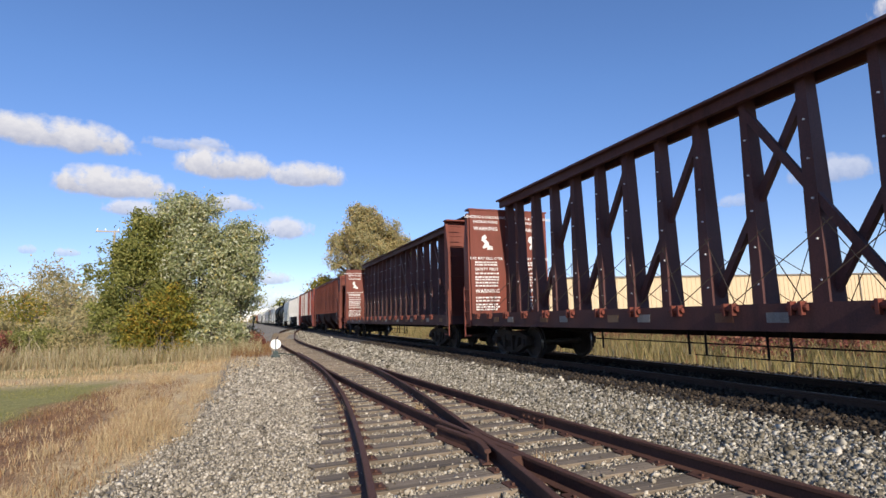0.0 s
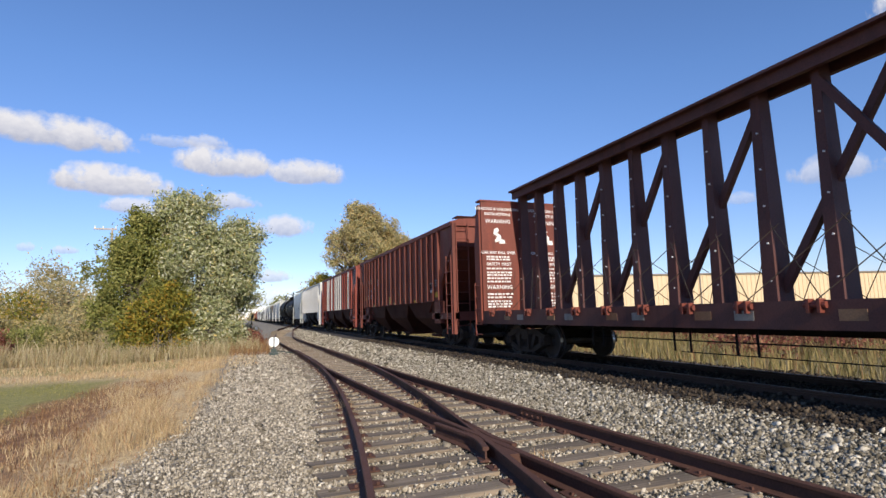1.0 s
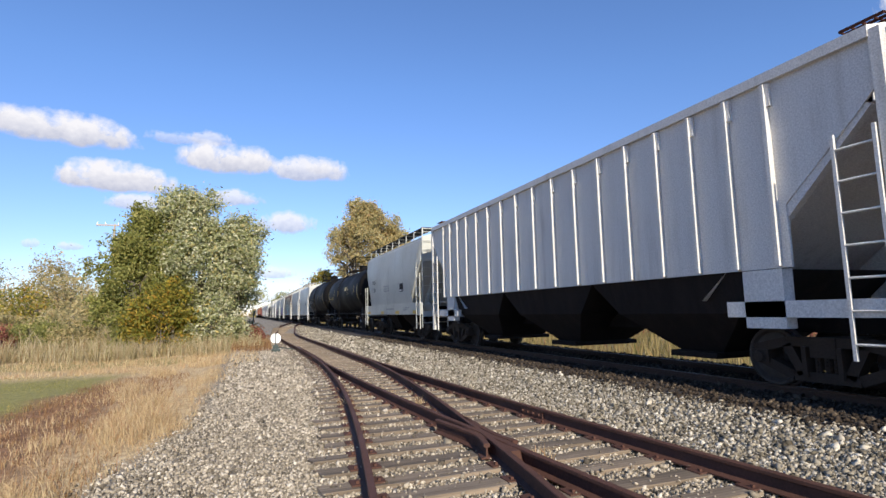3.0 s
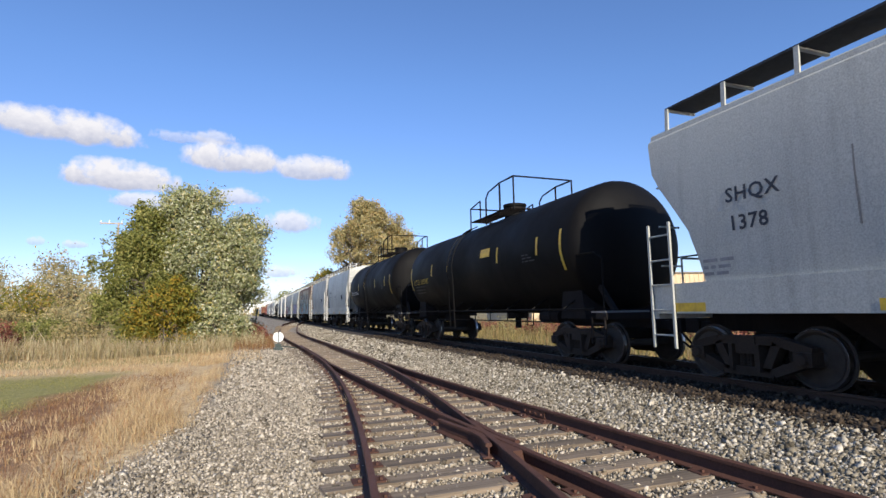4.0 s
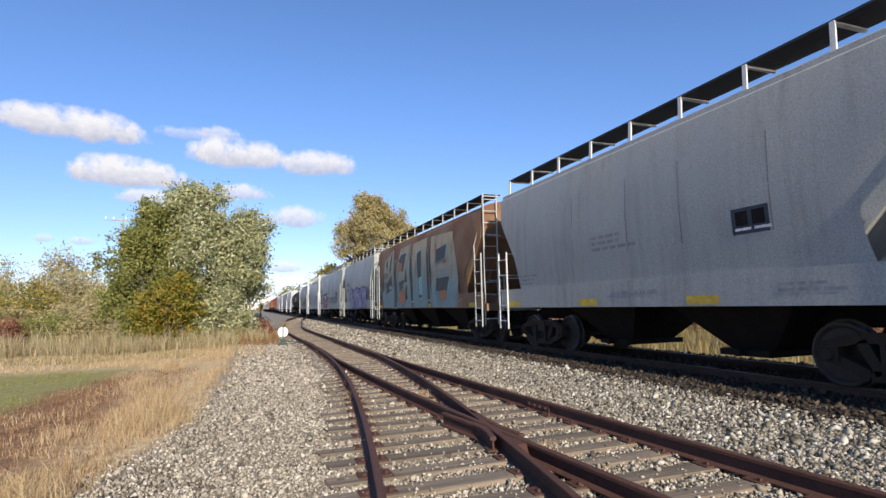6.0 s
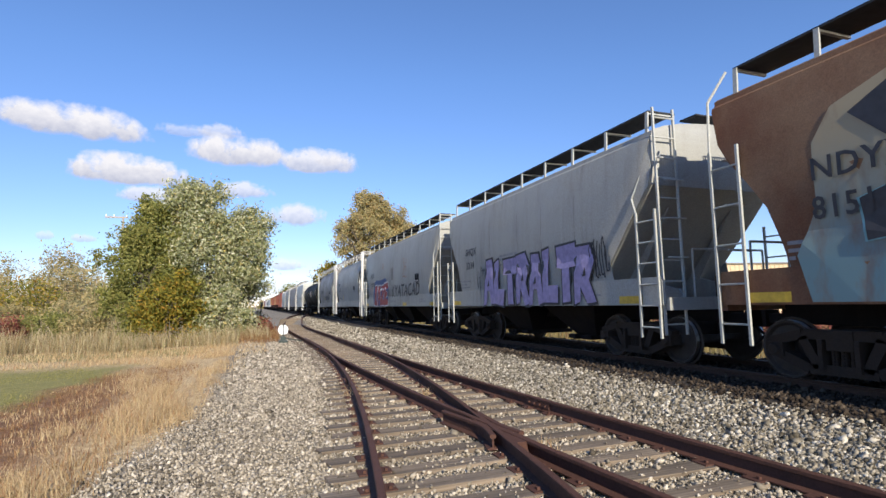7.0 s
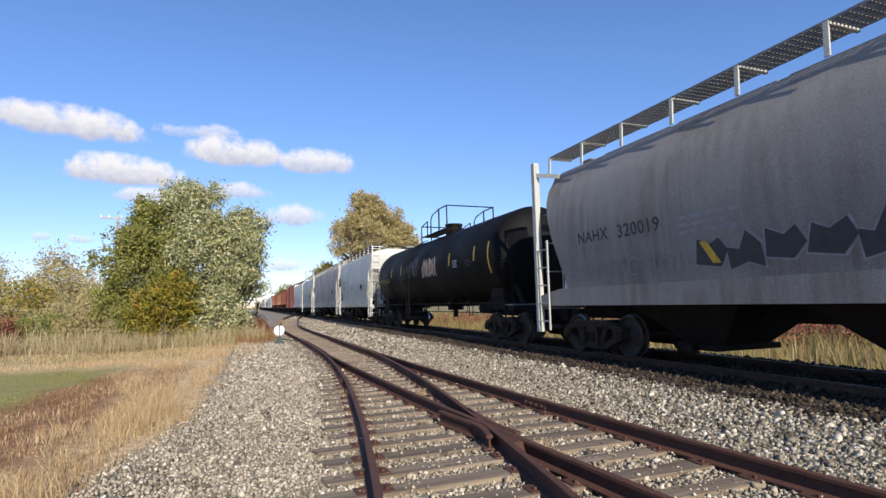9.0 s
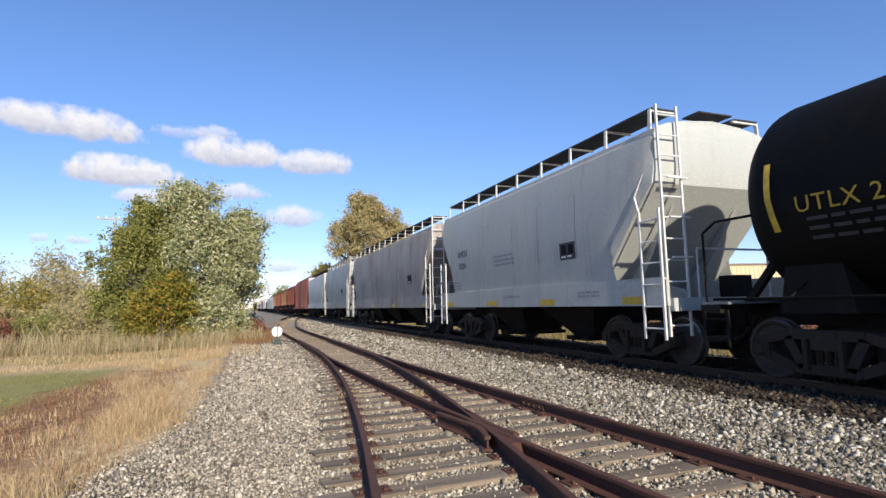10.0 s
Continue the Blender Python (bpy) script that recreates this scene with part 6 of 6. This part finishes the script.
# ---- the train, from the leading car backwards ----
GLYPHS = {
    "A": [(0, 0), (0.26, 0.02), (0.36, 0.3), (0.6, 0.3), (0.7, 0), (1.05, 0.02), (0.78, 1), (0.2, 0.96)],
    "L": [(0, 0.04), (0.95, 0), (1.02, 0.32), (0.42, 0.34), (0.46, 1), (0.02, 0.94)],
    "T": [(0.26, 0), (0.72, 0.03), (0.68, 0.62), (1.08, 0.66), (1.04, 1), (-0.06, 0.96), (-0.04, 0.62), (0.3, 0.62)],
    "R": [(0, 0), (0.32, 0.03), (0.36, 0.3), (0.66, 0), (1.1, 0.04), (0.78, 0.42), (1.02, 0.7), (0.8, 1), (0, 0.97)],
    "I": [(0.0, 0.02), (0.95, 0), (0.9, 0.22), (0.62, 0.25), (0.72, 1), (0.1, 0.97), (0.2, 0.28), (0.0, 0.24)],
    "Z": [(0, 0), (1.05, 0.04), (1, 0.28), (0.52, 0.3), (1.04, 0.76), (1, 1), (-0.02, 0.96), (0, 0.7), (0.44, 0.68), (-0.02, 0.26)],
    "-": [(0, 0.2), (0.7, 0.1), (1.0, 0.5), (0.8, 0.9), (0.5, 0.7), (0.1, 0.9)],
    "=": [(0.1, 0.0), (0.6, 0.15), (1.0, 0.0), (0.9, 0.6), (0.55, 1.0), (0.3, 0.5), (0.0, 0.6)],
    "E": [(0, 0), (1.02, 0.05), (1.04, 0.28), (0.5, 0.3), (0.5, 0.41), (0.86, 0.43), (0.86, 0.6), (0.5, 0.6), (0.5, 0.72), (1.05, 0.76), (1.02, 1), (0, 0.95)],
}


def throw_up(root, word, y0, y1, z0, z1, fill, line, sx, seed, edge=0.055, proud=0.008):
    """Fat interlocking spray-painted letters with an outline, from y0 down to y1."""
    q = np.random.default_rng(seed)
    w = (y0 - y1) / len(word)
    for i, ch in enumerate(word):
        lift, lean = q.uniform(-0.04, 0.06), q.uniform(-0.1, 0.12)
        g = [(u + lean * (v - 0.5) + q.normal() * 0.02, min(1.1, v * (1 + lift) + q.normal() * 0.015)) for u, v in GLYPHS[ch]]
        P = [(y0 - w * (i + 0.02 + u * 1.02), z0 + (z1 - z0) * v) for u, v in g]
        cy, cz = sum(p[0] for p in P) / len(P), sum(p[1] for p in P) / len(P)
        wide = [(y + math.copysign(min(edge, abs(y - cy) * 0.3), y - cy), z + math.copysign(min(edge, abs(z - cz) * 0.3), z - cz)) for y, z in P]
        k = proud + 0.003 * (i % 2)
        patch(root, "graffiti", wide, M[line], sx, k, "spray-painted graffiti outline")
        patch(root, "graffiti", P, M[fill], sx, k + 0.007, "spray-painted graffiti letter")
        a = w * 0.13
        if ch in "AR":
            patch(root, "graffiti", [(cy + a, cz + 0.1), (cy - a * 0.6, cz + 0.12), (cy - a * 0.3, cz + 0.3)], M[line], sx, k + 0.012, "spray-painted graffiti line")


def scribble(root, y0, y1, z0, z1, n, mat_, sx, seed, width):
    """A spray-painted tag: quick looping strokes side by side."""
    q = np.random.default_rng(seed)
    bm = bmesh.new()
    for i in range(n):
        c = y0 + (y1 - y0) * (i + 0.5) / n
        r = abs(y1 - y0) / n * 0.62
        a0, turn = q.uniform(0, 6.3), q.uniform(2.2, 5.5) * (1 if q.uniform() < 0.5 else -1)
        mid = (z0 + z1) / 2 + q.normal() * 0.1 * (z1 - z0)
        h = (z1 - z0) * q.uniform(0.25, 0.5)
        path = [(c + r * math.cos(a0 + turn * k / 9) + q.normal() * 0.01, mid + h * math.sin(a0 + turn * k / 9)) for k in range(10)]
        for p, e in zip(path, path[1:]):
            d = math.hypot(e[0] - p[0], e[1] - p[1]) + 1e-6
            u, v = -(e[1] - p[1]) / d * width / 2, (e[0] - p[0]) / d * width / 2
            bm.faces.new([bm.verts.new((-sx(b) - 0.02, a, b)) for a, b in ((p[0] + u, p[1] + v), (p[0] - u, p[1] - v), (e[0] - u, e[1] - v), (e[0] + u, e[1] + v))])
    tagged(part("graffiti", bm, M[mat_], root, "looping spray-painted tag"), kind="stuff")


def train():
    centerbeam(-8.0, 23.9, "empty oxide red centerbeam flatcar with red bulkheads", 1.28, 14.3)
    centerbeam(17.2, 20.65, "empty oxide red centerbeam flatcar with red bulkheads", 1.58, 10.85)
    hopper_ribbed(39.4, 15.2, "oxide", ["oxide"] * 18, "oxide red ribbed covered hopper with white numbers", (("IT", "36"), ("FX", "68"), ("", "29")))
    ribs = ["rib_red", "rib_red", "rib_white", "rib_red", "rib_red", "rib_red", "rib_white", "rib_white", "rib_white", "rib_white", "rib_red", "rib_white", "rib_red", "rib_white", "rib_white", "rib_red", "rib_red", "rib_red"]
    hopper_ribbed(55.8, 15.2, "faded", ribs, "faded brown ribbed covered hopper with grey streaks", None, ends="rib_red")
    hopper_ribbed(72.3, 15.4, "white", ["white"] * 17, "white covered hopper with ribbed flat sides")
    hopper_round(88.9, 10.35, "grey", "light grey smooth-sided covered hopper", mark=("SHQX", "1378", 0.3, "letter_dark"), seed=1)
    tank_car(100.6, 14.3, "black tank car with yellow reflective strips", "UTLX 665987", R=1.55, zc=2.62, dome=-0.8)
    tank_car(115.6, 13.1, "black tank car with yellow reflective strips", "MULX 701864", R=1.65, zc=2.72, dome=-1.4)
    hopper_round(128.7, 10.6, "grey", "light grey smooth-sided covered hopper", mark=("SHQX", "2351", 0.3, "letter_dark"), trim="white", seed=2)
    hopper_round(140.2, 11.1, "grey_mid", "grey smooth-sided covered hopper, stained at the eaves", seed=3, trim="white")
    r, sx = hopper_round(152.3, 14.5, "tan", "rust and tan covered hopper covered in large graffiti", 3, seed=4, trim="grey")
    big_letters(r, sx)
    r, sx = hopper_round(167.8, 10.6, "grey_mid", "grey covered hopper with violet graffiti", mark=("SHQX", "3334", 0.31, "letter_dark"), seed=5, trim="grey")
    both = lambda z: max(sx(z), 1.572) if z < 2.0 else sx(z)
    throw_up(r, "ALTRALTR", 7.45, 2.0, 1.1, 2.4, "violet", "char", both, 15)
    scribble(r, 7.9, 7.4, 1.5, 2.2, 5, "char", both, 16, 0.025)
    scribble(r, 2.2, 1.5, 1.5, 2.5, 8, "char", sx, 17, 0.03)
    r, sx = hopper_round(179.3, 14.0, "grey_mid", "grey covered hopper with red and blue graffiti", 3, mark=("AEQX", "816985", 0.36, "letter_dark"), seed=6, trim="grey")
    full = lambda z: max(sx(z), 1.572) if z < 2.0 else sx(z)
    haze(r, full)
    r, sx = hopper_round(194.2, 11.25, "grey_mid", "grimy grey hopper with rounded ends and corner posts", kind="round", mark=("NAHX", "321217", 0.32, "char"), seed=7, trim="white")
    scribble(r, 9.6, 8.3, 1.6, 1.85, 10, "char", sx, 24, 0.022)
    patch(r, "graffiti", [(7.82, 1.62), (7.7, 1.62), (7.86, 2.0), (7.98, 2.0)], M["yellow"], sx, 0.006, "yellow spray-painted stroke")
    r, sx = hopper_round(206.4, 11.45, "grey_dirty", "grimy grey hopper with rounded ends and corner posts", kind="round", seed=8, trim="grey")
    lettering(r, "NAHX", 9.66, 2.38, 0.33, M["char"], sx, 0.008, 0.006)
    lettering(r, "320019", 8.38, 2.36, 0.35, M["char"], sx, 0.008, 0.006)
    scribble(r, 9.8, 6.9, 1.6, 1.95, 14, "pale_bar", sx, 21, 0.02)
    throw_up(r, "-=--=", 6.6, 3.6, 1.6, 2.15, "char", "pale_bar", sx, 22, 0.03)
    patch(r, "graffiti", [(6.25, 1.7), (6.1, 1.7), (6.32, 2.05), (6.46, 2.05)], M["yellow"], sx, 0.03, "yellow spray-painted stroke")
    scribble(r, 3.0, 1.9, 1.7, 2.3, 6, "letter_white", sx, 23, 0.02)
    tank_car(219.3, 16.6, "black tank car with cream graffiti tags", "UTLX 201143", art=True, R=1.51, zc=2.57, dome=-0.4)
    hopper_round(236.4, 11.0, "grey", "white-grey covered hopper with a bright ladder end", mark=("SHQX", "1024", 0.28, "letter_dark"), seed=10, trim="white")
    hopper_round(248.4, 16.0, "rusty", "grey covered hopper with rust stains below the hatches", 3, seed=11, trim="white")
    hopper_round(265.6, 11.6, "grey_mid", "mid-grey smooth-sided covered hopper", seed=12, trim="white")
    # far cars
    y = 278.4
    hopper_round(y, 12.6, "grey", "light grey smooth-sided covered hopper", light=True)
    y += 13.9
    boxcar(y, 15.5, "oxide", "tall brown boxcar with sunlight painted white on its end")
    y += 16.8
    order = "brbrwggtwwbgwttgwwgbwgwgtwgwbg"
    for k, c in enumerate(order):
        if c in "br":
            hopper_ribbed(y, 15.0, "oxide" if c == "b" else "tan", ["oxide" if c == "b" else "tan"] * 12, "brown covered hopper with ribbed sides", None, True)
            y += 16.3
        elif c == "t":
            tank_car(y, 14.5, "plain dull black tank car", light=True)
            y += 15.8
        else:
            hopper_round(y, 12.8, "white" if c == "w" else "grey", "clean white smooth-sided covered hopper" if c == "w" else "light grey smooth-sided covered hopper", light=True, seed=30 + k)
            y += 14.1


def big_letters(root, sx):
    """Huge letters faded from cream to pale blue with charcoal shadows, over rust."""
    full = lambda z: max(sx(z), 1.572) if z < 2.0 else sx(z) + 0.01
    paint = lambda pts, m, k, what: patch(root, "graffiti", pts, M[m], full, k, what)
    for pts in ([(13.0, 1.1), (13.15, 1.7), (12.85, 2.3), (12.85, 3.1), (12.6, 3.5), (11.2, 4.0), (10.95, 4.0), (10.75, 2.4), (10.6, 1.1)], [(10.4, 1.1), (10.4, 2.4), (10.1, 3.3), (9.6, 3.9), (7.95, 3.95), (7.85, 2.6), (7.75, 1.1)], [(7.5, 1.1), (7.6, 2.4), (7.6, 3.9), (5.6, 3.95), (5.4, 2.4), (5.5, 1.1)], [(5.2, 1.1), (5.0, 2.5), (5.1, 3.9), (2.7, 3.8), (2.2, 2.6), (2.1, 1.5), (2.2, 1.1)]):
        paint(pts, "fade", 0.004, "cream and pale blue spray-painted letter")
    dark = ([(12.4, 3.35), (11.95, 3.6), (12.0, 2.95)], [(11.4, 3.75), (11.15, 3.85), (11.3, 2.95), (11.65, 2.85)], [(12.35, 2.3), (11.15, 2.7), (11.1, 1.95), (12.3, 1.8)],
            [(10.6, 3.3), (10.35, 3.4), (10.25, 2.4), (10.05, 1.5), (10.25, 1.1), (10.7, 1.1), (10.55, 2.2)], [(9.9, 3.3), (9.45, 3.6), (8.55, 3.6), (9.0, 2.8), (9.25, 2.75), (9.3, 3.1)], [(9.85, 2.3), (8.85, 2.4), (9.15, 2.05), (9.75, 1.75)],
            [(8.75, 2.5), (8.5, 2.95), (8.3, 1.45), (8.65, 1.45), (8.65, 1.9), (8.85, 2.3)], [(7.95, 3.6), (7.65, 3.2), (7.4, 1.4), (7.75, 1.4), (7.95, 2.4)], [(6.9, 3.4), (6.3, 3.5), (6.2, 1.5), (6.6, 1.5)], [(5.6, 3.6), (5.3, 3.2), (5.1, 1.4), (5.45, 1.4)], [(4.4, 3.3), (3.2, 3.4), (3.4, 2.9), (4.4, 2.8)], [(4.4, 2.2), (3.0, 2.2), (3.2, 1.7), (4.4, 1.7)])
    for k, pts in enumerate(dark):
        cy, cz = sum(p[0] for p in pts) / len(pts), sum(p[1] for p in pts) / len(pts)
        paint([(cy + (a - cy) * 1.1 - 0.03, cz + (b - cz) * 1.05) for a, b in pts], "aqua", 0.009, "pale blue spray-painted edge")
        paint(pts, "char", 0.015 + 0.002 * (k % 2), "charcoal spray-painted shadow")
    lettering(root, "NDYX", 12.88, 2.62, 0.4, M["char"], full, 0.03, 0.006, "lettering", 0.95)
    lettering(root, "815108", 12.9, 2.13, 0.4, M["char"], full, 0.03, 0.006, "lettering", 0.9)
    for y, z, w, h in ((9.55, 2.8, 0.7, 0.42), (9.2, 1.3, 1.0, 0.6), (3.6, 1.35, 0.6, 0.4)):
        paint([(y - w / 2, z), (y + w / 2, z + 0.02), (y + w / 2 + 0.03, z + h - 0.05), (y - w / 2 + 0.04, z + h)], "orange", 0.021, "orange spray-painted patch")


def haze(root, sx):
    """Red letters with white edges on a blue cloud; black tags further on."""
    q = np.random.default_rng(11)
    pts = [(9.7 + 1.75 * math.copysign(abs(math.cos(t)) ** 0.5, math.cos(t)), 1.75 + (0.72 + 0.1 * abs(math.sin(4 * t))) * math.copysign(abs(math.sin(t)) ** 0.6, math.sin(t)) * q.uniform(0.97, 1.05)) for t in np.linspace(0, 2 * math.pi, 60)[:-1]]
    patch(root, "graffiti", [(a, max(1.12, b)) for a, b in pts], M["blue"], sx, 0.006, "blue spray-painted cloud")
    throw_up(root, "IAZE", 11.15, 8.05, 1.12, 2.24, "red", "letter_white", sx, 12, 0.07, 0.012)
    lettering(root, "KT", 12.25, 1.75, 0.62, M["red"], sx, 0.01, -0.01, "graffiti", 0.8, "thin red spray-painted tag")
    scribble(root, 13.4, 13.0, 3.0, 3.35, 3, "char", sx, 18, 0.025)
    lettering(root, "KYATACAD", 7.2, 1.55, 0.8, M["char"], sx, 0.01, 0.008, "graffiti", 1.05, "black spray-painted tag")
    for k in range(3):
        scribble(root, 5.1, 4.5, 2.4 + 0.3 * k, 2.7 + 0.3 * k, 3, "orange", sx, 19 + k, 0.025)
    patch(root, "patch_panel", [(6.9, 2.4), (7.4, 2.4), (7.4, 3.0), (6.9, 3.0)], M["grey_dirty"], sx, 0.006, "grey overpainted patch")
    patch(root, "rust_stain", [(9.1, 3.0), (9.2, 3.05), (9.18, 3.35), (9.09, 3.4)], M["orange"], sx, 0.006, "rust stain")


train()


# ---- what moves ----
def motions():
    for root, y0 in TRAIN:
        walk(root, [(t, pose(TRACK_X, y0 - SPEED * t, RAIL_Z)) for t in (0.0, 2.5, 5.0, 7.5, 10.0)])
    for ob in CLOUDS:
        m = ob.matrix_world.copy()
        a = m.to_3x3() @ Vector((1, 0, 0))
        walk(ob, [(t, Matrix.Translation(a * 3.2 * (t - 1.0)) @ m) for t in (0.0, 5.0, 10.0)])


motions()
